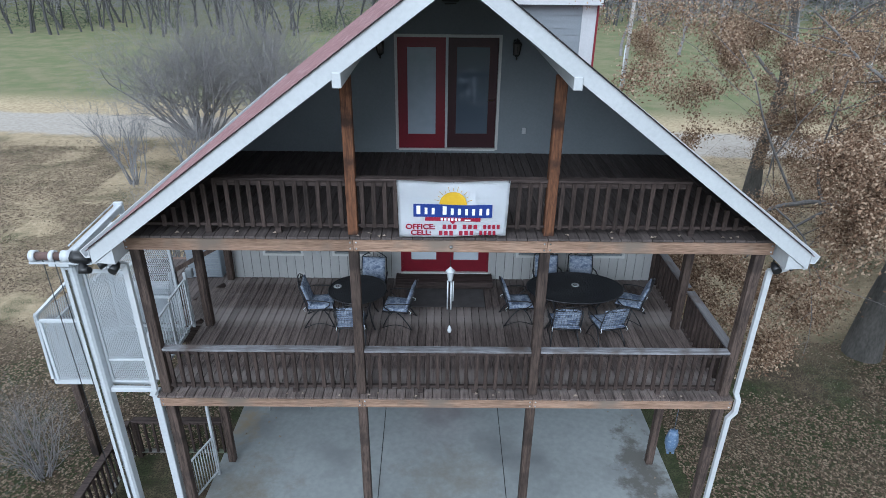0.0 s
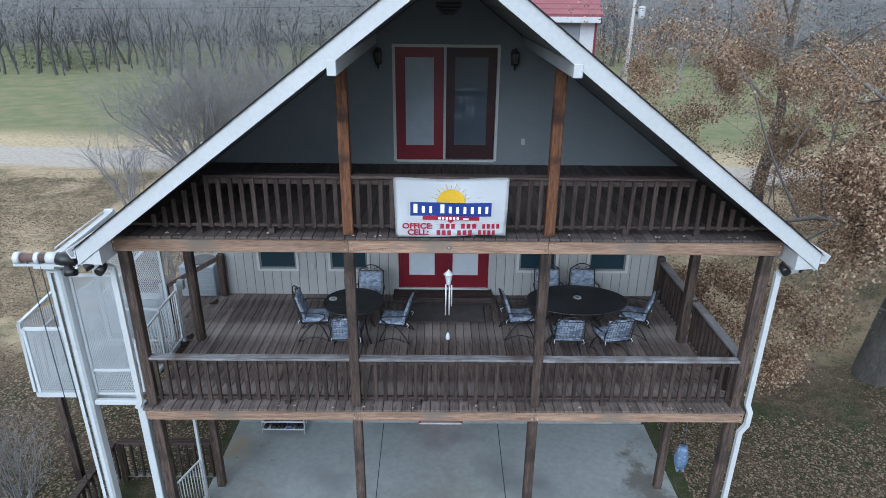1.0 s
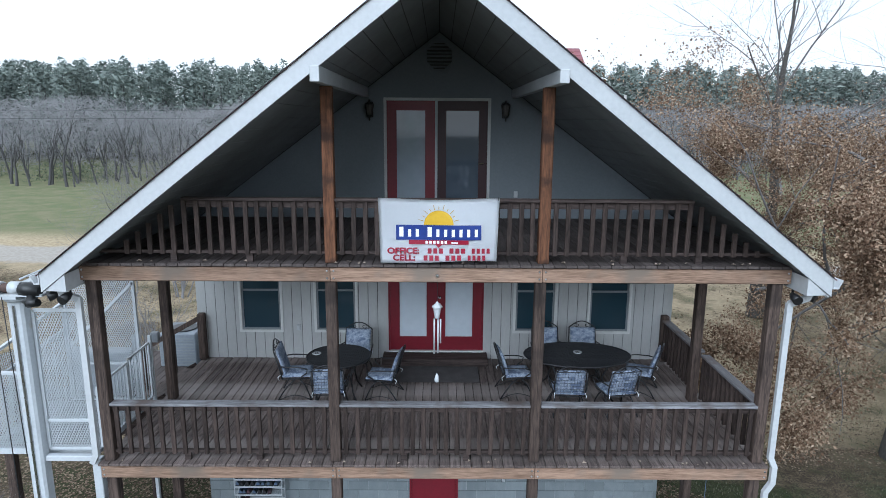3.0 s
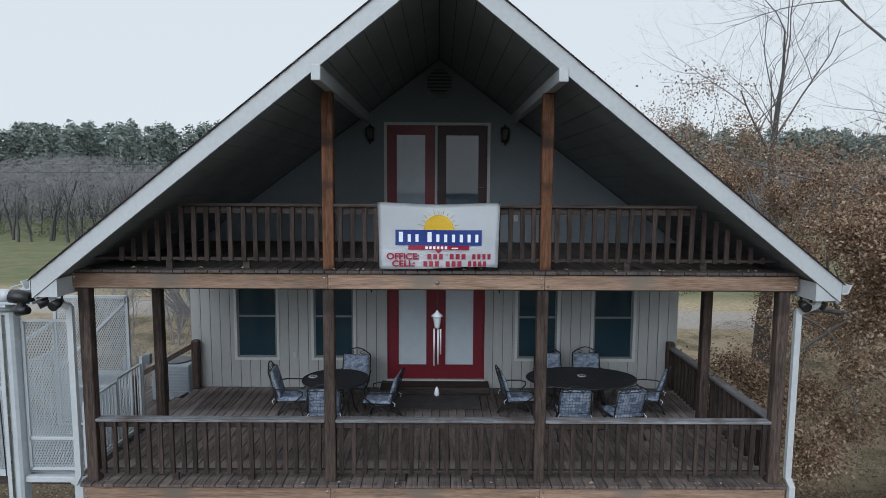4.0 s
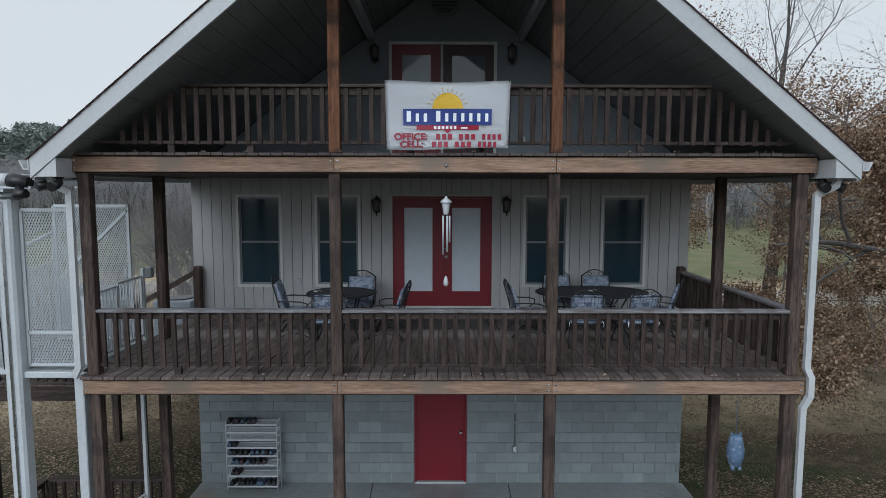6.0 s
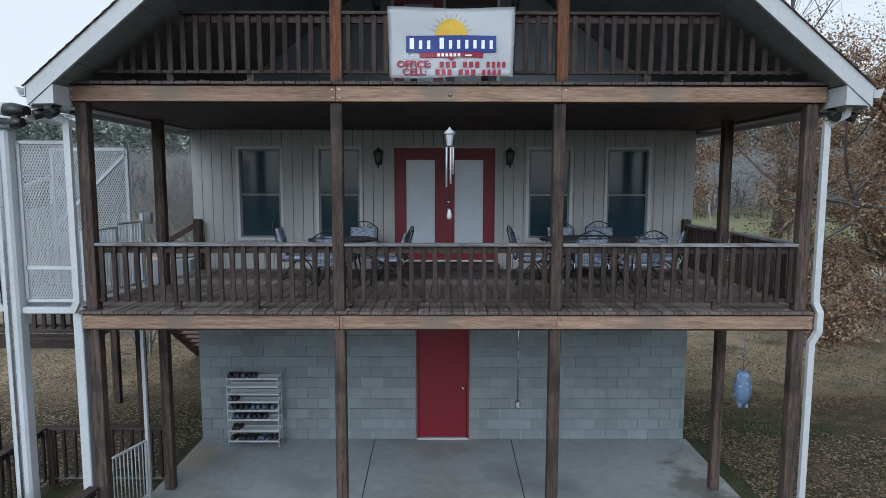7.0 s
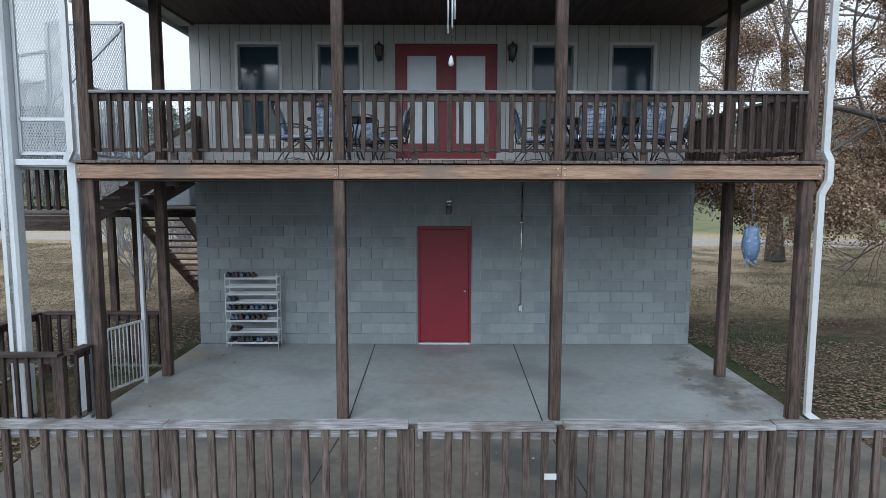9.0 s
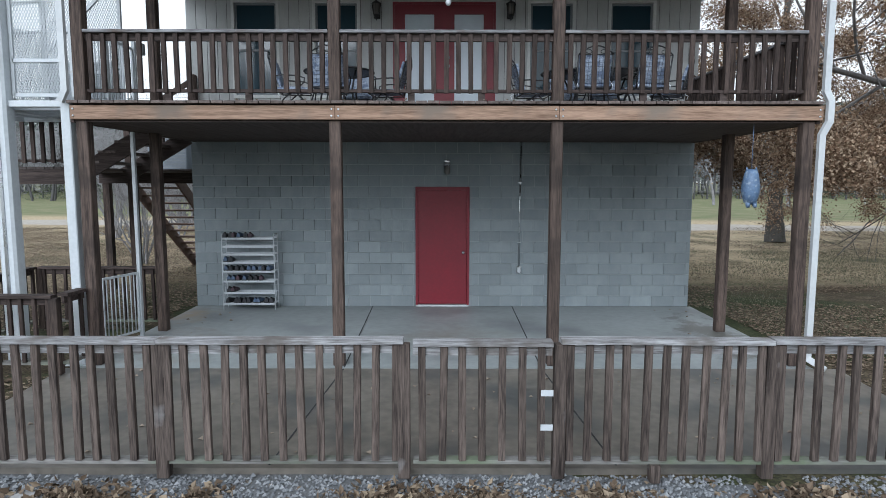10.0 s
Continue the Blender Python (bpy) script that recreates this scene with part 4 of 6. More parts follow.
# ---- banner ----
def banner():
    W, H = 1.51, 0.80
    b = thing("banner", "white vinyl sales banner with sun logo and red lettering", "banner", (0.075, YF - 0.105, 6.545))

    def sway(x, z):
        u, v = x / W, z / H
        return -0.012 * math.sin(u * 9 + 1.2) * (0.55 - v) - 0.01 * math.sin(v * 7 + u * 4) - 0.014 * math.exp(-((u - 0.15 + v * 0.5) ** 2) * 80)

    def patch(name, shape, off, material, label="", nx=30, nz=16):
        bm = B()
        x0, x1, z0, z1 = shape
        rows = []
        for j in range(nz + 1):
            row = []
            for i in range(nx + 1):
                x, z = x0 + (x1 - x0) * i / nx, z0 + (z1 - z0) * j / nz
                sag = -0.012 * math.cos(x / W * math.pi * 2) * (z / H + 0.5) + 0.015 * math.sin(x * 3.3) * (0.5 - z / H) if off == 0 else 0
                pull = 1 - 0.03 * (0.5 - z / H) if off == 0 else 1
                row.append(bm.verts.new((x * pull, sway(x, z) - off, z + sag)))
            rows.append(row)
        for r, s in zip(rows, rows[1:]):
            for i in range(nx):
                bm.faces.new((r[i], r[i + 1], s[i + 1], s[i])).smooth = True
        if off == 0:
            bmesh.ops.solidify(bm, geom=bm.faces[:], thickness=0.0015)
        return part(name, bm, material, b, label)

    patch("cloth", (-W / 2, W / 2, -H / 2, H / 2), 0, VINYL)
    patch("blue_band", (-0.535, 0.53, -0.115, 0.075), 0.012, INK_BLUE, "blue name band", 24, 4)
    patch("red_band", (-0.375, 0.375, -0.172, -0.117), 0.012, INK_RED, "red lower band", 16, 2)
    tri = B()
    vs = [tri.verts.new((x, sway(x, z) - 0.012, z)) for x, z in ((-0.045, -0.172), (0.045, -0.172), (0.0, -0.215))]
    tri.faces.new(vs)
    part("red_point", tri, INK_RED, b)
    # half sun with rays
    sunb = B()
    cz, r = 0.077, 0.185
    n = 20
    pts = [(r * math.cos(math.pi * k / n), cz + r * math.sin(math.pi * k / n)) for k in range(n + 1)]
    sunb.faces.new([sunb.verts.new((x, sway(x, z) - 0.012, z)) for x, z in pts])
    part("sun_disc", sunb, INK_SUN, b, "yellow half sun")
    for k in range(1, 12):
        a = math.pi * k / 12
        ray = B()
        q = []
        for rad, half in ((0.20, 0.004), (0.262 if k % 2 else 0.235, 0.0025)):
            for s in (-1, 1):
                x, z = rad * math.cos(a) - s * half * math.sin(a), cz + rad * math.sin(a) + s * half * math.cos(a)
                q.append(ray.verts.new((x, sway(x, z) - 0.012, z)))
        ray.faces.new((q[0], q[1], q[3], q[2]))
        part("sun_ray", ray, INK_SUN, b)
    # the name as plain white bars
    x = -0.505
    for k in range(11):
        tall = k in (0, 4)
        if k == 3:
            x += 0.052
            continue
        w = 0.086 if tall else 0.072
        patch("name_bar", (x + 0.012, x + w - 0.022, -0.075, 0.05 if tall else 0.022), 0.015, VINYL, "", 1, 2)
        x += w + 0.024
    x = -0.165
    for k in range(6):
        patch("name_bar", (x, x + 0.03, -0.163, -0.127), 0.015, VINYL, "", 1, 1)
        x += 0.048
    patch("name_bar", (0.16, 0.24, -0.16, -0.142), 0.015, VINYL, "", 3, 1)

    def word(text, x, z, size):
        c = bpy.data.curves.new("lettering", "FONT")
        c.body, c.size, c.extrude, c.offset = text, size, 0.0008, 0.0035
        tmp = bpy.data.objects.new("lettering", c)
        scene.collection.objects.link(tmp)
        bpy.context.view_layer.update()
        me = bpy.data.meshes.new_from_object(tmp.evaluated_get(bpy.context.evaluated_depsgraph_get()))
        bpy.data.objects.remove(tmp)
        me.materials.clear()
        me.materials.append(INK_RED)
        o = new("lettering", me)
        o.parent = b
        o.rotation_euler = (radians(90), 0, 0)
        o.location = (x, sway(x, z) - 0.012, z)
        o.scale = (1.12, 1, 1)

    word("OFFICE:", -0.645, -0.288, 0.105)
    word("CELL:", -0.575, -0.378, 0.105)
    for z, xs in ((-0.288, ((-0.15, 0.065), (0.125, 0.345), (0.405, 0.655))), (-0.378, ((-0.20, 0.015), (0.075, 0.295), (0.355, 0.60)))):
        for x0, x1 in xs:
            n = 4 if x1 - x0 > 0.235 else 3
            w = (x1 - x0) / n
            for k in range(n):
                patch("number_bar", (x0 + k * w + 0.012, x0 + (k + 1) * w - 0.012, z, z + 0.066), 0.012, INK_RED, "", 2, 1)
    for x in (-0.74, 0.0, 0.74):
        part("cord", tube(B(), [(x, -0.006, 0.385), (x * 1.005, 0.02, 0.43)], 0.004, 5), IRON, b)


VINYL = surface("white vinyl", (0.93, 0.94, 0.95), (0.90, 0.91, 0.925), 0.5, 4, 30, 0.05, vary=0.01)
INK_BLUE = surface("blue print", (0.018, 0.045, 0.25), (0.014, 0.036, 0.20), 0.5, 4, 30, 0.0)
INK_RED = surface("red print", (0.30, 0.006, 0.034), (0.25, 0.005, 0.028), 0.5, 4, 30, 0.0)
INK_SUN = surface("yellow print", (0.66, 0.42, 0.02), (0.60, 0.37, 0.02), 0.5, 4, 30, 0.0)
banner()


# ---- wind chime ----
def wind_chime():
    c = thing("wind_chime", "silver wind chime with lantern top hanging from the beam", "wind chime", (0.06, 8.24, 5.86))
    part("cord", tube(B(), [(0, -0.12, 0.09), (0, -0.06, -0.02), (0, 0, -0.30)], 0.004, 5), IRON, c)
    hook = part("hanger", lathe(B(), [(0.024, 0), (0.024, 0.01), (0.015, 0.022), (0.005, 0.03)], 12), CHROME, c, "small pale hanger on the beam")
    hook.location, hook.rotation_euler = (0, -0.12, 0.09), (radians(90), 0, 0)
    part("lantern_top", lathe(B(), [(0.030, -0.515), (0.034, -0.50), (0.052, -0.385), (0.052, -0.375), (0.075, -0.365), (0.066, -0.345), (0.022, -0.31), (0.008, -0.285)], 6), STEEL, c, "pale metal lantern top")
    for k, l in enumerate((0.33, 0.42, 0.49, 0.37, 0.45)):
        a = 2 * math.pi * k / 5
        x, y = 0.045 * math.cos(a), 0.045 * math.sin(a)
        part("chime_tube", tube(B(), [(x, y, -0.53), (x, y, -0.53 - l)], 0.011, 8), STEEL, c)
    part("line", tube(B(), [(0, 0, -0.5), (0, 0, -1.30)], 0.0025, 4), IRON, c)
    part("sail", lathe(B(), [(0.006, -1.29), (0.022, -1.32), (0.034, -1.38), (0.026, -1.41), (0.006, -1.42)], 10), STEEL, c, "pale drop-shaped sail")


wind_chime()


def deck_leaves():
    """A few dry leaves caught along the deck edges and blown over the paving."""
    rng = random.Random(91)
    places = []
    for z, n in ((UP_Z, 26), (DECK_Z, 20)):
        for k in range(n):
            places.append(Vector((rng.uniform(-4.3, 4.4), YF - 0.06 + abs(rng.gauss(0, 0.07)), z + 0.012)))
    for k in range(70):
        y = rng.uniform(5.6, 8.0)
        places.append(Vector((rng.uniform(-4.4, 4.6), y, -0.11 * (8.055 - y) / 2.505 + 0.004)))
    for k in range(22):
        places.append(Vector((rng.choice((-4.5, 4.5)) * rng.uniform(0.75, 1.0), rng.uniform(8.2, 11.8), 0.004)))
    vs, fs = [], []
    for p in places:
        a, s = rng.uniform(0, 6.283), rng.uniform(0.035, 0.075)
        u, v = Vector((math.cos(a), math.sin(a), 0)) * s, Vector((-math.sin(a), math.cos(a), 0)) * s * 0.4
        i = len(vs)
        vs += [p, p + u * 0.5 + v + Vector((0, 0, s * 0.35)), p + u, p + u * 0.5 - v + Vector((0, 0, s * 0.25))]
        fs += [(i, i + 1, i + 2), (i, i + 2, i + 3)]
    m = surface("curled dry leaf", (0.42, 0.31, 0.20), (0.24, 0.16, 0.10), 0.85, 20, 60, 0.1)
    tagged(part("deck_leaves", to_mesh("deck_leaves", vs, fs, m, False), m), "curled dry leaves on the decks and paving", "leaves", kind="stuff")


# ---- hanging blue ornament ----
def ornament():
    o = lathe(B(), [(0.02, -0.22), (0.075, -0.19), (0.105, -0.08), (0.11, 0.02), (0.09, 0.12), (0.085, 0.16), (0.07, 0.20), (0.02, 0.225)], 14)
    for s in (-1, 1):
        tube(o, [(0.05 * s, 0, 0.19), (0.062 * s, 0, 0.25)], [0.028, 0.004], 6)
        tube(o, [(0.04 * s, -0.02, -0.19), (0.045 * s, -0.05, -0.25)], [0.035, 0.022], 6)
    tube(o, [(0, 0, 0.22), (0, 0, 0.80)], 0.004, 4)
    ob = solid("hanging_ornament", o, surface("blue glazed ornament", (0.10, 0.20, 0.36), (0.055, 0.12, 0.24), 0.5, 14, 40, 0.3, mottle=((0.22, 0.30, 0.40), 18, 0.55, 0.65)), "blue bird-shaped ornament hanging on a cord", "ornament")
    ob.location = (3.85, 8.28, 2.27)


ornament()


# ---- tables and chairs ----
def arc(p, q, r, n=8):
    return [Vector(p).lerp(Vector(q), k / n) + Vector(r) * math.sin(math.pi * k / n) for k in range(n + 1)]


def chair():
    c = thing("patio_chair", "black wrought-iron patio chair with blue-white cushions", "chair", group="patio chairs")
    fr = B()
    for s in (-1, 1):
        tube(fr, [(0.24 * s, -0.22, 0.42), (0.25 * s, -0.25, 0.60), (0.24 * s, -0.34, 0.95)], 0.011, 6)
        tube(fr, [(0.24 * s, -0.22, 0.42), (0.24 * s, 0.24, 0.42)], 0.011, 6)
    tube(fr, arc((-0.24, -0.34, 0.95), (0.24, -0.34, 0.95), (0, -0.03, 0.13), 10), 0.011, 6)
    tube(fr, [(-0.24, 0.24, 0.42), (0.24, 0.24, 0.42)], 0.011, 6)
    tube(fr, [(-0.24, -0.22, 0.42), (0.24, -0.22, 0.42)], 0.011, 6)
    part("frame", fr, IRON, c)
    scroll = B()
    for s in (-1, 1):
        pts = [(s * (0.11 + 0.075 * math.cos(a) * (1 - a / 9)), -0.345, 0.985 + 0.05 * math.sin(a) * (1 - a / 9)) for a in [k * 0.5 for k in range(14)]]
        tube(scroll, pts, 0.006, 5)
    tube(scroll, [(-0.235, -0.34, 0.945), (0.235, -0.34, 0.945)], 0.008, 5)
    part("back_scroll", scroll, IRON, c)
    mesh = B()
    for k in range(9):
        x = -0.2 + k * 0.05
        tube(mesh, [(x, -0.235, 0.45), (x, -0.26, 0.62), (x, -0.345, 0.94)], 0.0022, 4)
    for k in range(7):
        z = 0.5 + k * 0.065
        y = -0.24 - max(0, z - 0.6) * 0.29
        tube(mesh, [(-0.235, y, z), (0.235, y, z)], 0.0022, 4)
    part("back_mesh", mesh, IRON, c)
    for s in (-1, 1):
        a = B()
        tube(a, [(0.245 * s, -0.27, 0.66), (0.29 * s, -0.12, 0.67), (0.30 * s, 0.10, 0.655), (0.295 * s, 0.20, 0.62), (0.285 * s, 0.19, 0.55), (0.275 * s, 0.10, 0.47), (0.25 * s, 0.06, 0.42)], 0.012, 6)
        part("arm", a, IRON, c)
        l = B()
        tube(l, [(0.20 * s, 0.05, 0.41), (0.22 * s, 0.14, 0.30), (0.24 * s, 0.20, 0.16), (0.25 * s, 0.25, 0.012)], 0.012, 6)
        part("front_leg", l, IRON, c)
        l = B()
        tube(l, [(0.20 * s, 0.0, 0.41), (0.22 * s, -0.12, 0.30), (0.24 * s, -0.22, 0.16), (0.25 * s, -0.30, 0.012)], 0.012, 6)
        part("back_leg", l, IRON, c)
        lf = B()
        tube(lf, arc((0.25 * s, 0.25, 0.012), (0.25 * s, -0.30, 0.012), (0, 0, 0.10), 8), 0.008, 5)
        part("foot_bow", lf, IRON, c)

    def pad(w, l, t):
        bm = B()
        n = 8
        top, bot = [], []
        for j in range(n + 1):
            rt, rb = [], []
            for i in range(n + 1):
                u, v = i / n * 2 - 1, j / n * 2 - 1
                e = (1 - u ** 6) * (1 - v ** 6)
                q = 1 - 0.35 * math.exp(-(u * u + v * v) * 14)
                h = t * (0.35 + 0.65 * e) * q + 0.006 * noise.noise((u * 3, v * 3, t * 9))
                rt.append(bm.verts.new((u * w / 2, v * l / 2, h / 2)))
                rb.append(bm.verts.new((u * w / 2, v * l / 2, -h / 2)))
            top.append(rt)
            bot.append(rb)
        for j in range(n):
            for i in range(n):
                bm.faces.new((top[j][i], top[j][i + 1], top[j + 1][i + 1], top[j + 1][i])).smooth = True
                bm.faces.new((bot[j][i], bot[j + 1][i], bot[j + 1][i + 1], bot[j][i + 1])).smooth = True
        for k in range(n):
            for a, b in (((0, k), (0, k + 1)), ((n, k + 1), (n, k)), ((k + 1, 0), (k, 0)), ((k, n), (k + 1, n))):
                bm.faces.new((bot[a[0]][a[1]], bot[b[0]][b[1]], top[b[0]][b[1]], top[a[0]][a[1]]))
        return bm

    s = part("seat_cushion", pad(0.47, 0.46, 0.08), CUSHION, c, "blue-white patterned seat cushion")
    s.location = (0, 0.01, 0.465)
    s = part("back_cushion", pad(0.45, 0.50, 0.07), CUSHION, c, "blue-white patterned back cushion")
    s.location, s.rotation_euler = (0, -0.235, 0.72), (radians(105), 0, 0)
    for sx in (-1, 1):
        part("tie", tube(B(), [(0.235 * sx, -0.24, 0.50), (0.25 * sx, -0.29, 0.46), (0.245 * sx, -0.27, 0.40)], 0.006, 4), VINYL, c, "white cushion tie")
    return c


CHAIRS = ((-2.30, 10.30, -86), (-0.86, 10.28, 82), (-1.66, 9.74, 4), (-1.42, 11.08, 176), (1.40, 10.42, -84), (3.55, 10.50, 66), (2.08, 11.22, 182), (2.76, 11.22, 178), (2.16, 9.74, -3), (2.93, 9.74, 12))
first = chair()
LOW = Matrix.Diagonal((1, 1, 0.92, 1))
first.matrix_world = pose(CHAIRS[0][0], CHAIRS[0][1], DECK_Z + 0.002, 0, 0, CHAIRS[0][2]) @ LOW
for cx, cy, ca in CHAIRS[1:]:
    copy_thing(first, pose(cx, cy, DECK_Z + 0.002, 0, 0, ca) @ LOW)


def table(x, y, a, b, label):
    t = thing("patio_table", label, "table", (x, y, DECK_Z + 0.002), group="patio tables")
    top = B()
    n = 36
    rim = [(a * math.cos(2 * math.pi * k / n), b * math.sin(2 * math.pi * k / n)) for k in range(n)]
    prism(top, [(u * 0.985, v * 0.985) for u, v in rim], "z", 0.695, 0.703)
    part("tabletop", top, SCREEN, t)
    r = B()
    tube(r, [(u, v, 0.70) for u, v in rim + rim[:1]], 0.016, 6, cap=False)
    part("rim", r, IRON, t)
    lat = B()
    m = 14
    for k in range(-m, m + 1):
        for horiz in (0, 1):
            f = k / (m + 1)
            w = math.sqrt(1 - f * f)
            p, q = (((-a * w, b * f, 0.705), (a * w, b * f, 0.705)) if horiz else ((a * f, -b * w, 0.705), (a * f, b * w, 0.705)))
            bar(lat, p, q, 0.007, 0.005)
    part("top_lattice", lat, IRON, t)
    for sx in (-1, 1):
        for sy in (-1, 1):
            l = B()
            tube(l, [(sx * a * 0.55, sy * b * 0.55, 0.69), (sx * a * 0.42, sy * b * 0.42, 0.40), (sx * a * 0.5, sy * b * 0.5, 0.15), (sx * a * 0.62, sy * b * 0.62, 0.012)], 0.015, 6)
            part("leg", l, IRON, t)
    ring = B()
    tube(ring, [(a * 0.42 * math.cos(2 * math.pi * k / 20), b * 0.42 * math.sin(2 * math.pi * k / 20), 0.40) for k in range(21)], 0.009, 5, cap=False)
    part("brace_ring", ring, IRON, t)


table(-1.60, 10.30, 0.53, 0.52, "round black wrought-iron mesh table on the porch")
table(2.44, 10.42, 0.90, 0.58, "oval black wrought-iron mesh table on the porch")


def ashtray(x, y):
    d = thing("dish", "small white dish with holes on the table", "dish", (x, y, DECK_Z + 0.711), group="dishes")
    part("plate", lathe(B(), [(0.06, 0), (0.075, 0.012), (0.07, 0.02), (0.045, 0.012)], 18), WHITE, d)
    for k in range(5):
        a = 2 * math.pi * k / 5
        part("hole", lathe(B(), [(0.012, 0.0125), (0.012, 0.015)], 8, (0.025 * math.cos(a), 0.025 * math.sin(a), 0)), BLACK, d)


ashtray(-1.98, 10.36)
ashtray(2.46, 10.48)
mat_mesh = box(B(), -0.78, 0.80, -0.36, 0.36, 0, 0.012, 0.004)
solid("door_mat", mat_mesh, surface("grey-brown door mat", (0.11, 0.095, 0.09), (0.07, 0.06, 0.057), 0.95, 5, 90, 0.6), "dark worn mat below the doors", "mat").location = (0.02, 11.18, DECK_Z + 0.003)


# ---- shoe rack ----
def shoe_rack():
    x0, x1, ya, yb = -3.98, -3.04, 11.62, 11.86
    r = thing("shoe_rack", "white wire shoe rack against the block wall", "shoe rack", ((x0 + x1) / 2, 11.74, 0))
    w, d = (x1 - x0) / 2, (yb - ya) / 2
    for sx in (-1, 1):
        f = B()
        for y in (-d, d):
            tube(f, [(sx * w, y, 0), (sx * w, y, 1.40)], 0.010, 6)
        tube(f, [(sx * w, -d, 1.38), (sx * w, d, 1.38)], 0.008, 6)
        tube(f, [(sx * w, -d, 0.1), (sx * w, d, 0.6), (sx * w, -d, 1.1)], 0.005, 5)
        part("side_frame", f, STEEL, r)
    zs = (0.12, 0.32, 0.53, 0.71, 0.87, 1.02, 1.16, 1.31)
    for z in zs:
        s = B()
        box(s, -w, w, -d - 0.004, -d + 0.012, z - 0.022, z + 0.012)
        box(s, -w, w, d - 0.012, d + 0.004, z - 0.012, z + 0.012)
        sh = part("shelf", s, STEEL, r)
        for k in range(6):
            y = -d + 0.03 + k * (2 * d - 0.06) / 5
            part("wire", bar(B(), (-w, y, z), (w, y, z), 0.005), STEEL, sh)
    # shoes
    rng = random.Random(3)
    tones = [surface("dark shoe", (0.02, 0.02, 0.024), (0.04, 0.04, 0.045), 0.6, 9, 50, 0.2), surface("blue shoe", (0.04, 0.10, 0.22), (0.10, 0.15, 0.22), 0.6, 9, 50, 0.2), surface("plum shoe", (0.10, 0.04, 0.06), (0.06, 0.03, 0.04), 0.6, 9, 50, 0.2)]
    made = []
    for tone in tones:
        up = B()
        prof = [(0.038, 0.0), (0.042, 0.03), (0.036, 0.06), (0.03, 0.085)]
        pts = [(-0.12, 0.035, 0.07), (-0.06, 0.034, 0.085), (0.0, 0.036, 0.06), (0.07, 0.042, 0.045), (0.125, 0.03, 0.03)]
        rings = []
        for y, hw, h in pts:
            rings.append([up.verts.new((hw * math.cos(a), y, 0.018 + h * max(0, math.sin(a)))) for a in [math.pi * k / 6 for k in range(7)]])
        for p, q in zip(rings, rings[1:]):
            for k in range(6):
                up.faces.new((p[k], p[k + 1], q[k + 1], q[k])).smooth = True
        up.faces.new(rings[0])
        up.faces.new(rings[-1][::-1])
        sole = prism(B(), [(-0.036, -0.125), (0.036, -0.125), (0.045, 0.05), (0.03, 0.13), (-0.03, 0.13), (-0.045, 0.05)], "z", 0.0, 0.018)
        made.append((mesh_of("upper", up, tone), mesh_of("sole", sole, BLACK)))
    fill = {7: (0.0, 0.65), 4: (0.0, 0.22), 3: (0.0, 1.0), 2: (0.05, 0.8), 1: (0.05, 0.32), 0: (0.05, 1.0)}
    for k, (a, b) in fill.items():
        u = a + 0.05
        while u < b - 0.03:
            m = rng.choice([0, 0, 0, 1, 2]) if k not in (0,) else (1 if 0.5 < u < 0.75 else 0)
            s = thing("shoe", ("black shoe on a wire shelf", "blue shoe on a wire shelf", "plum shoe on a wire shelf")[m], "shoe", ((x0 + x1) / 2 - w + u * 2 * w, 11.74, zs[k] + 0.013), rng.uniform(-12, 12), group="shoes on the rack")
            part("upper", made[m][0], tones[m], s)
            part("sole", made[m][1], BLACK, s)
            u += 0.095 + rng.choice([0, 0, 0.02])


shoe_rack()


# ---- lift cage at the side of the porch ----
def lattice(bm, origin, u, v, W, H, pitch=0.036, th=0.0078):
    """Expanded metal: two sets of slanting strands over a W x H panel."""
    o, u, v = Vector(origin), Vector(u).normalized(), Vector(v).normalized()
    nrm = u.cross(v)
    slope = 2.0
    for sgn in (1, -1):
        c = -H / slope if sgn > 0 else 0.0
        end = W if sgn > 0 else W + H / slope
        while c < end:
            pts = []
            # line x = c + sgn * z / slope
            za, zb = 0.0, H
            xa, xb = c, c + sgn * H / slope
            lo, hi = (0.0 - c) * slope * sgn, (W - c) * slope * sgn
            lo, hi = min(lo, hi), max(lo, hi)
            za, zb = max(0.0, lo), min(H, hi)
            if zb - za > 0.01:
                p = o + u * (c + sgn * za / slope) + v * za
                q = o + u * (c + sgn * zb / slope) + v * zb
                bar(bm, p, q, th, th, nrm)
            c += pitch
    return bm


def framed_panel(parent, name, origin, u, v, W, H, t=0.04, brace=()):
    o, uu, vv = Vector(origin), Vector(u).normalized(), Vector(v).normalized()
    n = uu.cross(vv)
    fr = part(name, bar(B(), o, o + uu * W, t, t, n), STEEL, parent)
    part("expanded_mesh", lattice(B(), o, uu, vv, W, H), STEEL, fr)["kind"] = "stuff"
    for p, q in (((W, 0), (W, H)), ((W, H), (0, H)), ((0, H), (0, 0))) + tuple(brace):
        f = B()
        bar(f, o + uu * p[0] + vv * p[1], o + uu * q[0] + vv * q[1], t, t, n)
        part("frame_bar", f, STEEL, fr)


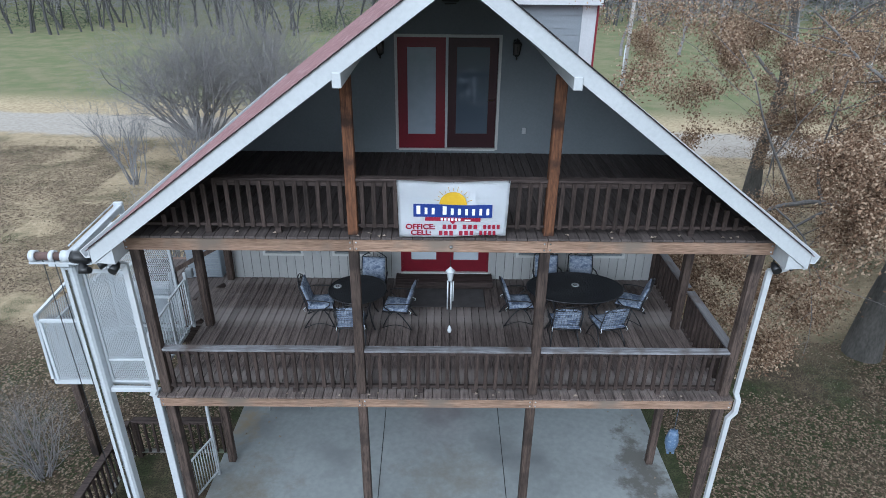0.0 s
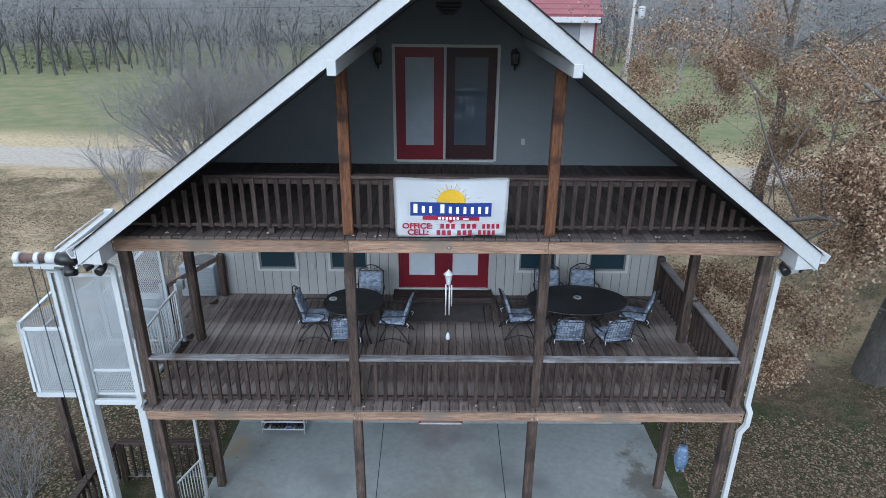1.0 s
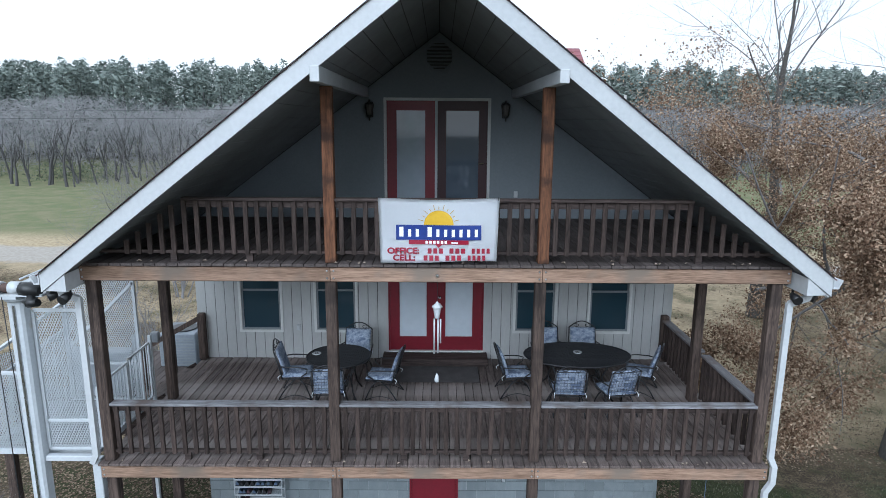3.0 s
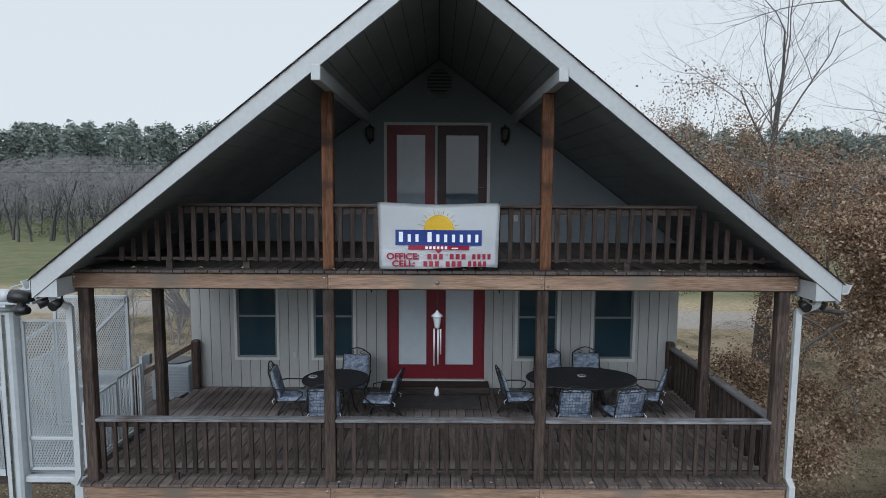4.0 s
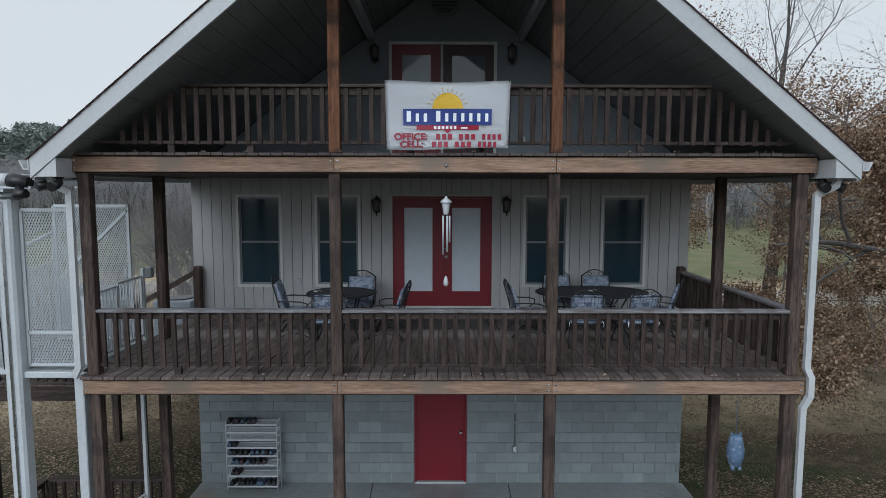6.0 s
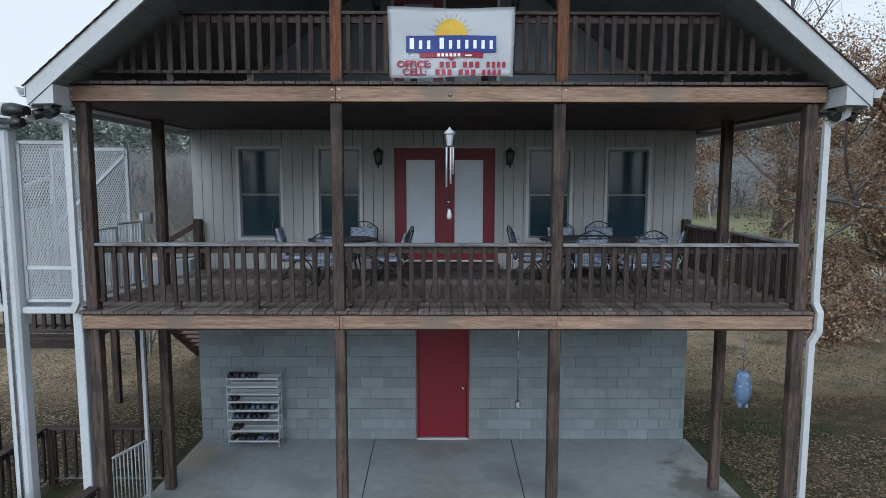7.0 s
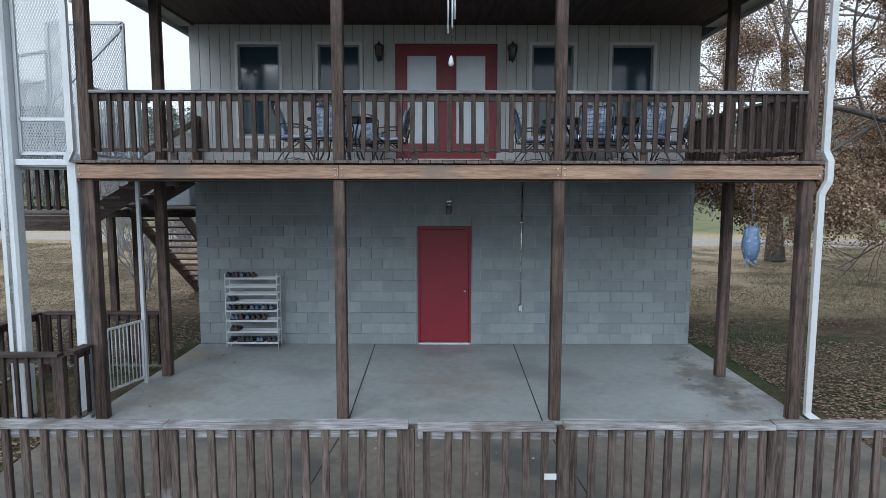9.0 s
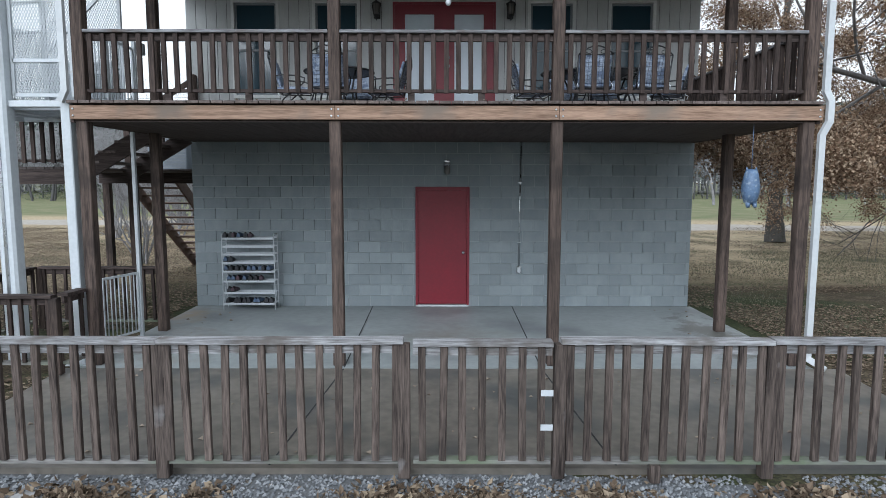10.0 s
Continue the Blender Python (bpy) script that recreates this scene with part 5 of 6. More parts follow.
def lift():
    l = thing("porch_lift", "white steel platform lift with expanded-metal cage", "lift")
    z0 = 3.33
    col = B()
    box(col, -5.56, -5.35, 8.20, 8.40, 0.0, 5.55, 0.03)
    part("column", col, STEEL, l)
    web = B()
    box(web, -5.475, -5.44, 8.185, 8.2, 0.1, 5.5)
    part("guide_rail", web, CHROME, l)
    part("column_cap", lathe(B(), [(0.15, 5.55), (0.17, 5.58), (0.12, 5.62)], 14, (-5.455, 8.3, 0)), STEEL, l)
    part("second_column", box(B(), -4.68, -4.56, 8.20, 8.32, 0.0, 3.30, 0.01), STEEL, l)
    part("foot_plate", box(B(), -4.78, -4.49, 8.13, 8.40, 0.0, 0.012), STEEL, l)
    part("crossbar", box(B(), -5.35, -4.66, 8.26, 8.34, 3.235, 3.315, 0.008), STEEL, l)
    # hoist on top
    arm = B()
    box(arm, -5.86, -4.98, 8.05, 8.17, 5.66, 5.69)
    box(arm, -5.60, -5.32, 8.06, 8.34, 5.62, 5.66)
    part("hoist_plate", arm, STEEL, l)
    h = tube(B(), [(-5.78, 8.11, 5.76), (-5.40, 8.11, 5.76)], 0.062, 12)
    part("hoist_drum", h, surface("rusty drum", (0.16, 0.07, 0.05), (0.09, 0.05, 0.04), 0.7, 9, 50, 0.2), l, "brown cable drum")
    for xa, xb in ((-5.84, -5.76), (-5.56, -5.50), (-5.40, -5.26)):
        part("drum_guard", tube(B(), [(xa, 8.11, 5.76), (xb, 8.11, 5.76)], 0.085, 12), STEEL, l)
    part("hoist_motor", tube(B(), [(-5.26, 8.11, 5.75), (-5.18, 8.10, 5.75), (-5.0, 8.08, 5.73)], [0.09, 0.095, 0.07], 12), BLACK, l, "black hoist motor")
    part("motor_foot", tube(B(), [(-5.12, 8.1, 5.70), (-5.10, 8.02, 5.58), (-5.0, 8.0, 5.60)], [0.06, 0.075, 0.05], 10), BLACK, l)
    for xc, zb in ((-5.66, 0.05), (-5.50, 3.4)):
        part("cable", tube(B(), [(xc, 8.06, 5.74), (xc + 0.02, 8.10, zb)], 0.007, 5), BLACK, l)
    # long boom from the hoist back over the cage
    part("boom", box(B(), -0.06, 0.06, 0, 1.72, -0.05, 0.05, 0.012), STEEL, l).matrix_world = pose(-5.33, 8.20, 5.745, 0, 0, 4)
    part("boom_end", box(B(), -0.075, 0.075, 0, 0.06, -0.09, 0.10, 0.008), STEEL, l).matrix_world = pose(-5.45, 9.90, 5.745, 0, 0, 4)
    for x in (-5.40, -5.24):
        part("boom_rod", tube(B(), [(x, 8.3, 5.83), (x - 0.11, 9.85, 5.83)], 0.012, 6), STEEL, l)
    part("boom_post", box(B(), -5.50, -5.42, 9.98, 10.04, 5.38, 5.70, 0.006), STEEL, l)
    # cage
    framed_panel(l, "front_panel", (-5.32, 8.36, z0 + 0.06), (1, 0, 0), (0, 0, 1), 0.60, 2.0, 0.04, (((0, 0.42), (0.6, 0.42)),))
    framed_panel(l, "front_panel", (-6.30, 8.50, z0 - 0.05), (1, 0, 0), (0, 0, 1), 0.78, 1.15, 0.045)
    framed_panel(l, "back_panel", (-5.95, 10.05, z0), (1, 0, 0), (0, 0, 1), 1.13, 2.06, 0.045, (((0, 0.62), (1.13, 0.62)), ((0, 0.9), (1.13, 2.0))))
    corner = [(-6.42, 8.55, z0 - 0.05), (-5.98, 10.05, z0 - 0.05), (-5.98, 10.05, 4.98), (-6.42, 8.60, 4.46)]
    sp = part("side_panel", bar(B(), corner[0], corner[1], 0.045, 0.045, (1, 0, 0)), STEEL, l)
    for a, b in zip(corner[1:], corner[2:] + corner[:1]):
        part("frame_bar", bar(B(), a, b, 0.045, 0.045, (1, 0, 0)), STEEL, sp)
    part("frame_bar", bar(B(), (-6.41, 8.58, 4.10), (-5.98, 10.05, 4.55), 0.035, 0.035, (1, 0, 0)), STEEL, sp)
    for k in range(11):
        f = (k + 1) / 12
        p = Vector(corner[0]).lerp(Vector(corner[1]), f)
        part("side_bar", tube(B(), [p, (p.x, p.y, 4.10 + 0.45 * f)], 0.008, 5), STEEL, sp)
    part("expanded_mesh", lattice(B(), (-6.43, 8.55, z0), (0.44, 1.5, 0), (0, 0, 1), 1.56, 1.18), STEEL, sp)["kind"] = "stuff"
    fl = B()
    for a, b in (((-6.36, 8.5), (-4.75, 8.5)), ((-6.36, 10.05), (-4.75, 10.05)), ((-6.36, 8.5), (-6.36, 10.05)), ((-4.75, 8.5), (-4.75, 10.05)), ((-5.55, 8.5), (-5.55, 10.05))):
        bar(fl, (*a, z0 - 0.08), (*b, z0 - 0.08), 0.05, 0.06)
    bar(fl, (-6.36, 8.5, z0 - 0.08), (-4.75, 10.05, z0 - 0.08), 0.04, 0.03)
    platform = part("platform_frame", fl, STEEL, l)
    part("platform_grating", lattice(B(), (-6.36, 8.5, z0 - 0.045), (1, 0, 0), (0, 1, 0), 1.6, 1.55), STEEL, platform)["kind"] = "stuff"
    part("control_box", box(B(), -6.05, -5.0, 10.10, 10.36, 3.35, 4.12, 0.02), surface("pale grey cabinet", (0.55, 0.58, 0.61), (0.48, 0.51, 0.54), 0.5, 3, 20, 0.04), l, "pale grey metal cabinet")
    part("switch_box", box(B(), -4.70, -4.58, 10.22, 10.32, 4.25, 4.42, 0.01), surface("grey switch box", (0.3, 0.32, 0.33), (0.25, 0.27, 0.28), 0.5, 3, 20, 0.04), l)
    for x in (-4.92, -4.66):
        part("gate_post", box(B(), x - 0.025, x + 0.025, 10.08, 10.13, z0 - 0.05, 4.42), STEEL, l)


lift()


def bar_gate(name, p, q, z0, z1, n, label, w=0.03):
    g = thing(name, label, "gate")
    p, q = Vector(p), Vector(q)
    f = B()
    for z in (z0, z1):
        bar(f, (*p, z), (*q, z), w, w)
    for e in (p, q):
        bar(f, (*e, z0), (*e, z1), w, w, (0, 1, 0))
    part("gate_frame", f, STEEL, g)
    for k in range(1, n):
        e = p.lerp(q, k / n)
        part("gate_bar", tube(B(), [(*e, z0), (*e, z1)], 0.009, 6), STEEL, g)
    return g


bar_gate("metal_gate", (-4.63, 8.42), (-4.66, 9.30), 3.38, 4.26, 9, "white steel bar gate at the edge of the porch")
bar_gate("metal_gate", (-4.66, 9.34), (-4.67, 10.06), 3.38, 4.30, 8, "white steel bar gate beside the lift")
bar_gate("metal_gate", (-4.74, 9.02), (-4.55, 9.64), 0.10, 0.97, 9, "white steel bar gate at the edge of the patio")
solid("gate_post", box(B(), -4.56, -4.51, 9.65, 9.71, -0.05, 3.05, 0.004), STEEL, "thin white steel post under the deck", "post")


# ---- timber fences ----
PICKET = mesh_of("picket", box(B(), -0.030, 0.030, -0.021, 0.021, 0, 1, 0.004), FENCE_Z)

PICKET_DARK = mesh_of("picket", box(B(), -0.022, 0.022, -0.021, 0.021, 0, 1, 0.004), BALUSTER)


def fence(p, q, z0, z1, label, posts=(), pitch=0.155, dark=False, post_foot=0.12):
    f = thing("fence", label, "fence", group="timber fences")
    p, q = Vector(p), Vector(q)
    d = (q - p).normalized()
    side = Vector((d.y, -d.x))
    L = (q - p).length
    rng = random.Random(int(abs(p.x * 100 + p.y * 10)))
    stops = [0.0] + list(posts) + [L]
    for a, b in zip(stops, stops[1:]):
        if b - a < 0.1:
            continue
        u, v = p + d * (a + 0.002), p + d * (b - 0.002)
        dz = rng.uniform(-0.006, 0.006)
        part("cap_rail", bar(B(), (*(u), z1 - 0.019 + dz), (*(v), z1 - 0.019 - dz), 0.135, 0.038), DARK_X if dark else FENCE_X, f, "" if dark else "silver-grey weathered cap rail")
        part("top_rail", bar(B(), (*u, z1 - 0.08 + dz), (*v, z1 - 0.08 - dz), 0.036, 0.085), DARK_X if dark else FENCE_X, f)
        part("bottom_rail", bar(B(), (*(u - side * 0.012), z0 + 0.02), (*(v - side * 0.012), z0 + 0.02), 0.085, 0.036), FENCE_LOW, f)
        n = round((b - a) / pitch)
        for i in range(n):
            e = p + d * (a + (i + 0.5) * (b - a) / n + rng.uniform(-0.008, 0.008)) + side * 0.03
            k = part("picket", PICKET_DARK if dark else PICKET, FENCE_Z, f)
            k.location, k.scale = (e.x, e.y, z0 + 0.036), (1, 1, z1 - z0 - 0.08)
            k.rotation_euler = (rng.uniform(-0.01, 0.01), rng.uniform(-0.015, 0.015), math.atan2(d.y, d.x) + rng.uniform(-0.15, 0.15))
    for a in posts:
        e = p + d * a
        part("post", box(B(), e.x - 0.05, e.x + 0.05, e.y - 0.05, e.y + 0.05, z0 - post_foot, z1 - 0.04, 0.006), POST if dark else FENCE_Z, f)
    return f


FY = 5.42
fence((-6.4, FY), (-0.30, FY), 0.0, 1.06, "weathered timber fence in front of the patio", (2.08, 4.08, 6.08))
fence((0.96, FY), (6.4, FY), 0.0, 1.06, "weathered timber fence in front of the patio", (0.0, 1.73, 3.6))
gate = fence((-0.245, FY), (0.895, FY), 0.0, 1.045, "weathered timber gate in the front fence", ())
gate["category"] = "gate"
for z in (0.62, 0.33):
    part("hinge_plate", box(B(), 0.80, 0.90, FY - 0.062, FY - 0.055, z - 0.025, z + 0.025), STEEL, gate, "white hinge plate")
tagged(part("block", box(B(), 1.72, 1.80, FY - 0.06, FY + 0.03, -0.15, 0.0), FENCE_Z), "short timber block under the fence rail", "block")
fence((-6.35, 10.15), (-4.46, 10.15), 0.12, 1.0, "brown timber fence beside the lift", (0.03,), dark=True)
fence((-6.40, 7.86), (-6.40, 10.1), 0.12, 1.0, "brown timber fence beside the lift", (0.03,), dark=True)
fence((-8.6, 7.80), (-4.62, 7.80), 0.12, 0.98, "brown timber fence beside the lift", (0.6, 2.3, 3.95), dark=True)
fence((-4.55, 7.80), (-4.50, 8.14), 0.12, 1.0, "short brown timber fence panel at the corner post", (), dark=True)


# ---- rear landing and stairs ----
def landing():
    d = thing("landing", "dark timber landing with railing beside the porch", "landing")
    boards = mesh_of("deck_board", box(B(), -0.066, 0.066, 0, 1, -0.036, 0, 0.003), DECK_UP)
    for k in range(20):
        x = -7.35 + k * 0.14
        b = part("deck_board", boards, DECK_UP, d)
        near = 10.18 if x < -5.75 else 12.06
        b.location, b.scale = (x, near, 2.55), (1, 14.25 - near, 1)
    part("beam", box(B(), -7.42, -5.7, 10.12, 10.165, 2.28, 2.51), DARK_X, d)
    part("beam", box(B(), -7.42, -4.62, 14.0, 14.05, 2.28, 2.51), DARK_X, d)
    for x, y in ((-7.3, 10.25), (-5.8, 12.2), (-7.3, 14.1), (-4.9, 14.1)):
        part("post", box(B(), x - 0.07, x + 0.07, y - 0.07, y + 0.07, -0.1, 2.5), POST, d)
    part("cap_rail", box(B(), -7.4, -5.75, 10.10, 10.24, 3.40, 3.44), DARK_X, d)
    part("bottom_rail", box(B(), -7.4, -5.75, 10.15, 10.19, 2.62, 2.66), DARK_X, d)
    for k in range(11):
        b = part("baluster", BAL, BALUSTER, d)
        b.location, b.scale = (-7.33 + k * 0.15, 10.12, 2.60), (1, 1, 0.80)
    s = thing("stairs", "dark timber steps from the porch down to the landing", "stairs")
    for y in (10.45, 11.85):
        part("stringer", bar(B(), (-4.60, y, 3.12), (-5.75, y, 2.44), 0.045, 0.27), DARK_X, s)
    for k in range(4):
        part("tread", box(B(), -4.92 - k * 0.27, -4.64 - k * 0.27, 10.42, 11.88, 3.09 - k * 0.16, 3.13 - k * 0.16), DECK, s)
    part("handrail", bar(B(), (-4.55, 11.97, 4.12), (-5.75, 12.0, 3.44), 0.05, 0.09), POST, s)
    part("rail_post", box(B(), -5.18, -5.09, 11.93, 12.02, 2.9, 3.76), POST, s)
    part("rail_post", box(B(), -5.80, -5.70, 11.93, 12.03, 2.55, 3.50), POST, s)
    st = thing("stairs", "brown timber open stair down to the lawn", "stairs")
    for x in (-7.0, -5.9):
        part("stringer", bar(B(), (x, 14.3, 2.46), (x, 18.1, -0.02), 0.045, 0.27, (0, 0, 1)), STAIR, st)
    n = 13
    tm = mesh_of("tread", box(B(), -6.98, -5.92, -0.14, 0.14, -0.02, 0.02, 0.004), STAIR)
    for k in range(n):
        part("tread", tm, STAIR, st).location = (0, 14.55 + k * 0.285, 2.36 - k * 0.185)
    part("post", box(B(), -7.18, -7.06, 16.1, 16.22, -0.1, 2.4), STAIR, st)


STAIR = wood("reddish stair timber", (0.22, 0.12, 0.075), (0.13, 0.07, 0.045), "x")
landing()


def condenser():
    c = thing("air_conditioner", "grey air-conditioning unit with a round fan", "air conditioner", (-5.62, 13.7, 2.552))
    part("casing", box(B(), -0.40, 0.40, -0.40, 0.40, 0, 0.76, 0.02), surface("grey enamel", (0.20, 0.23, 0.26), (0.16, 0.185, 0.21), 0.5, 3, 20, 0.04), c)
    part("fan_grille", lathe(B(), [(0.31, 0.762), (0.31, 0.78), (0.27, 0.78)], 20), BLACK, c, "round black fan grille")
    for k in range(10):
        part("side_louvre", box(B(), -0.36, 0.36, -0.412, -0.402, 0.05 + k * 0.065, 0.07 + k * 0.065), SASH, c)


condenser()


# ---- trees ----
BARK = surface("grey oak bark", (0.115, 0.10, 0.08), (0.05, 0.045, 0.036), 0.95, 3, 22, 0.8, (1, 1, 0.35), vary=0.1, dist=0.03)
TWIG = surface("pale bare twigs", (0.34, 0.31, 0.295), (0.15, 0.132, 0.124), 0.95, 3, 20, 0.1, vary=0.12)
LIMB = surface("pale grey oak limbs", (0.19, 0.165, 0.148), (0.105, 0.09, 0.078), 0.95, 3, 22, 0.3, (1, 1, 0.35), vary=0.1)
TWIG_DARK = surface("dark woodland stems", (0.115, 0.108, 0.10), (0.065, 0.06, 0.056), 0.95, 0.3, 8, 0.0, vary=0.1)
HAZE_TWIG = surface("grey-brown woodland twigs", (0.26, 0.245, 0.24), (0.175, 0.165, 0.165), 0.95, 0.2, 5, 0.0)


def leaf_material(name, a, b, c, keep=0.66):
    a, b, c = dull(a, keep), dull(b, keep), dull(c, keep)
    m, nt, bsdf = nodes_of(name)
    N, L = nt.nodes, nt.links
    geo = N.new("ShaderNodeNewGeometry")
    ramp = N.new("ShaderNodeValToRGB")
    ramp.color_ramp.elements[0].color, ramp.color_ramp.elements[1].color = (*a, 1), (*c, 1)
    ramp.color_ramp.elements.new(0.5).color = (*b, 1)
    L.new(geo.outputs["Random Per Island"], ramp.inputs[0])
    L.new(ramp.outputs[0], bsdf.inputs["Base Color"])
    bsdf.inputs["Roughness"].default_value = 0.75
    bsdf.inputs["Specular IOR Level"].default_value = 0.2
    return m


OAK_LEAF = leaf_material("dry russet oak leaves", (0.10, 0.056, 0.032), (0.25, 0.155, 0.092), (0.48, 0.36, 0.24), 0.95)
LITTER = leaf_material("fallen brown leaves", (0.06, 0.039, 0.023), (0.155, 0.105, 0.065), (0.345, 0.26, 0.165), 0.88)
# needle tones lightened to carry the haze of distance
EVERGREEN = leaf_material("haze-paled pine needles", (0.12, 0.155, 0.125), (0.19, 0.235, 0.185), (0.27, 0.31, 0.25))
SCRUB = leaf_material("dull green scrub", (0.05, 0.07, 0.03), (0.10, 0.125, 0.055), (0.16, 0.165, 0.09))
GRASS = leaf_material("winter grass blades", (0.075, 0.10, 0.034), (0.14, 0.145, 0.065), (0.24, 0.205, 0.12))
STONE_MIX = leaf_material("mixed grey gravel", (0.11, 0.112, 0.118), (0.21, 0.215, 0.22), (0.36, 0.36, 0.355))


def stalk(vs, fs, pts, radii, n):
    """Adds a tapered limb to vertex and face lists."""
    base = len(vs)
    side = None
    for i, p in enumerate(pts):
        d = (pts[min(i + 1, len(pts) - 1)] - pts[max(i - 1, 0)])
        d = d.normalized() if d.length > 1e-6 else Vector((0, 0, 1))
        side = d.orthogonal().normalized() if side is None else (side - d * side.dot(d)).normalized()
        b = d.cross(side)
        for k in range(n):
            a = 2 * math.pi * k / n
            vs.append(p + (side * math.cos(a) + b * math.sin(a)) * radii[i])
    for i in range(len(pts) - 1):
        for k in range(n):
            fs.append((base + i * n + k, base + i * n + (k + 1) % n, base + (i + 1) * n + (k + 1) % n, base + (i + 1) * n + k))


def grow(vs, fs, tips, rng, p, d, length, r, level, spread=0.6, lift=0.12, kids=(3, 5), sag=0.0, sides=6, shrink=0.66):
    """One limb and, from along it, its smaller limbs."""
    n = 5 if level > 1 else 3
    pts, q, dd = [p], p, d.normalized()
    for i in range(n):
        dd = (dd + Vector((rng.gauss(0, 0.13), rng.gauss(0, 0.13), rng.gauss(0, 0.10) + lift * 0.4 - sag * i / n))).normalized()
        q = q + dd * (length / n)
        pts.append(q)
    end = 0.35 if level > 0 else 0.2
    radii = [r * (1 - (1 - end) * i / n) for i in range(n + 1)]
    stalk(vs, fs, pts, radii, max(3, sides))
    if level == 0:
        tips.append((pts, dd))
        return
    m = rng.randint(*kids)
    for k in range(m):
        t = 0.30 + 0.70 * (k + rng.random() * 0.8) / m
        i = min(n - 1, int(t * n))
        at = pts[i].lerp(pts[i + 1], t * n - i)
        axis = (pts[i + 1] - pts[i]).normalized()
        side = axis.orthogonal().normalized()
        side.rotate(Matrix.Rotation(rng.uniform(0, 6.283), 3, axis))
        nd = (axis * (1 - spread) + side * spread * rng.uniform(0.7, 1.3) + Vector((0, 0, lift))).normalized()
        grow(vs, fs, tips, rng, at, nd, length * shrink * rng.uniform(0.75, 1.2), radii[i] * 0.58, level - 1, spread, lift, kids, sag, sides - 1, shrink)
    tips.append((pts[-2:], dd))


def to_mesh(name, vs, fs, material, smooth=True):
    me = bpy.data.meshes.new(name)
    me.from_pydata([tuple(v) for v in vs], [], fs)
    me.materials.append(material)
    if smooth:
        me.polygons.foreach_set("use_smooth", [True] * len(me.polygons))
    me.update()
    return me


def leaves(name, places, size, material, rng, droop=0.6):
    """Bent leaf blades, two faces each, at the places given."""
    vs, fs = [], []
    for p in places:
        s = size * rng.uniform(0.6, 1.3)
        a = Vector((rng.gauss(0, 1), rng.gauss(0, 1), rng.gauss(0, 0.6) - droop)).normalized()
        b = a.orthogonal().normalized()
        b.rotate(Matrix.Rotation(rng.uniform(0, 6.283), 3, a))
        c = a.cross(b)
        w = s * rng.uniform(0.22, 0.36)
        i = len(vs)
        vs += [p, p + a * s * 0.5 + b * w + c * w * 0.4, p + a * s, p + a * s * 0.5 - b * w + c * w * 0.4]
        fs += [(i, i + 1, i + 2), (i, i + 2, i + 3)]
    return to_mesh(name, vs, fs, material, False)


def oak(x, y, height, r, seed, label, n_leaves, leaf_size, low, top_bare=1.0, level=4, reach=0.6, first_limb=0.18, rise=1.0):
    rng = random.Random(seed)
    t = thing("tree", label, "tree", (x, y, -0.05), group="yard trees")
    vs, fs, tips = [], [], []
    n = 8
    pts = [Vector((0.10 * math.sin(i * 1.3 + seed), 0.10 * math.cos(i * 1.7 + seed), height * 0.78 * i / n)) for i in range(n + 1)]
    radii = [r * (1.35 if i == 0 else 1.0) * (1 - 0.9 * i / n) for i in range(n + 1)]
    stalk(vs, fs, pts, radii, 12)
    part("trunk", to_mesh("trunk", vs, fs, BARK), BARK, t)
    vs, fs = [], []
    limbs = 11
    for k in range(limbs):
        f = first_limb * 0.8 + (1 - first_limb * 0.8) * k / (limbs - 1)
        i = min(n - 1, int(f * n))
        at = pts[i].lerp(pts[i + 1], f * n - i)
        a = k * 2.4 + seed
        up = (0.10 + 0.95 * f ** 1.5) * rise
        d = Vector((math.cos(a), math.sin(a), up))
        grow(vs, fs, tips, rng, at, d, height * reach * (0.62 - 0.22 * f), max(radii[i] * 0.34, r * 0.09), level - 1, 0.55, 0.05 + 0.10 * f, (3, 4), 0.10 * (1 - f), 6)
    part("branchwork", to_mesh("branchwork", vs, fs, LIMB), LIMB, t)
    places = []
    good = [q for q in tips if q[0][-1].z < height * top_bare and q[0][-1].z > low]
    while len(places) < n_leaves and good:
        q, d = rng.choice(good)
        thin = (q[-1].z - 0.38 * height) / (height * top_bare - 0.38 * height)
        if thin > 0 and rng.random() > 0.9 * (1 - thin) ** 2.2 + 0.03:
            continue
        u = rng.random()
        k = min(len(q) - 2, int(u * (len(q) - 1)))
        c = q[k].lerp(q[k + 1], rng.random())
        places.append(c + Vector((rng.gauss(0, 0.16), rng.gauss(0, 0.16), rng.gauss(-0.06, 0.14))))
    if places:
        part("leaves", leaves("leaves", places, leaf_size, OAK_LEAF, rng), OAK_LEAF, t, "dry russet leaves")
    return t


oak(11.36, 14.04, 15.5, 0.36, 11, "big oak with dry russet leaves beside the house", 330000, 0.063, 2.5, 0.66, 5, 0.62, 0.22)
oak(13.4, 25.4, 17.0, 0.30, 23, "oak with russet lower leaves and bare top", 60000, 0.075, 3.2, 0.5, 5, 0.60, 0.25, 2.3)
oak(24.0, 30.0, 14.0, 0.30, 31, "oak with russet leaves farther along the yard", 20000, 0.115, 1.8, 0.6, 4, 0.7, 0.2)
oak(19.0, 19.5, 15.0, 0.34, 47, "oak with russet leaves at the edge of the yard", 80000, 0.065, 1.4, 0.58, 4, 0.66, 0.18)


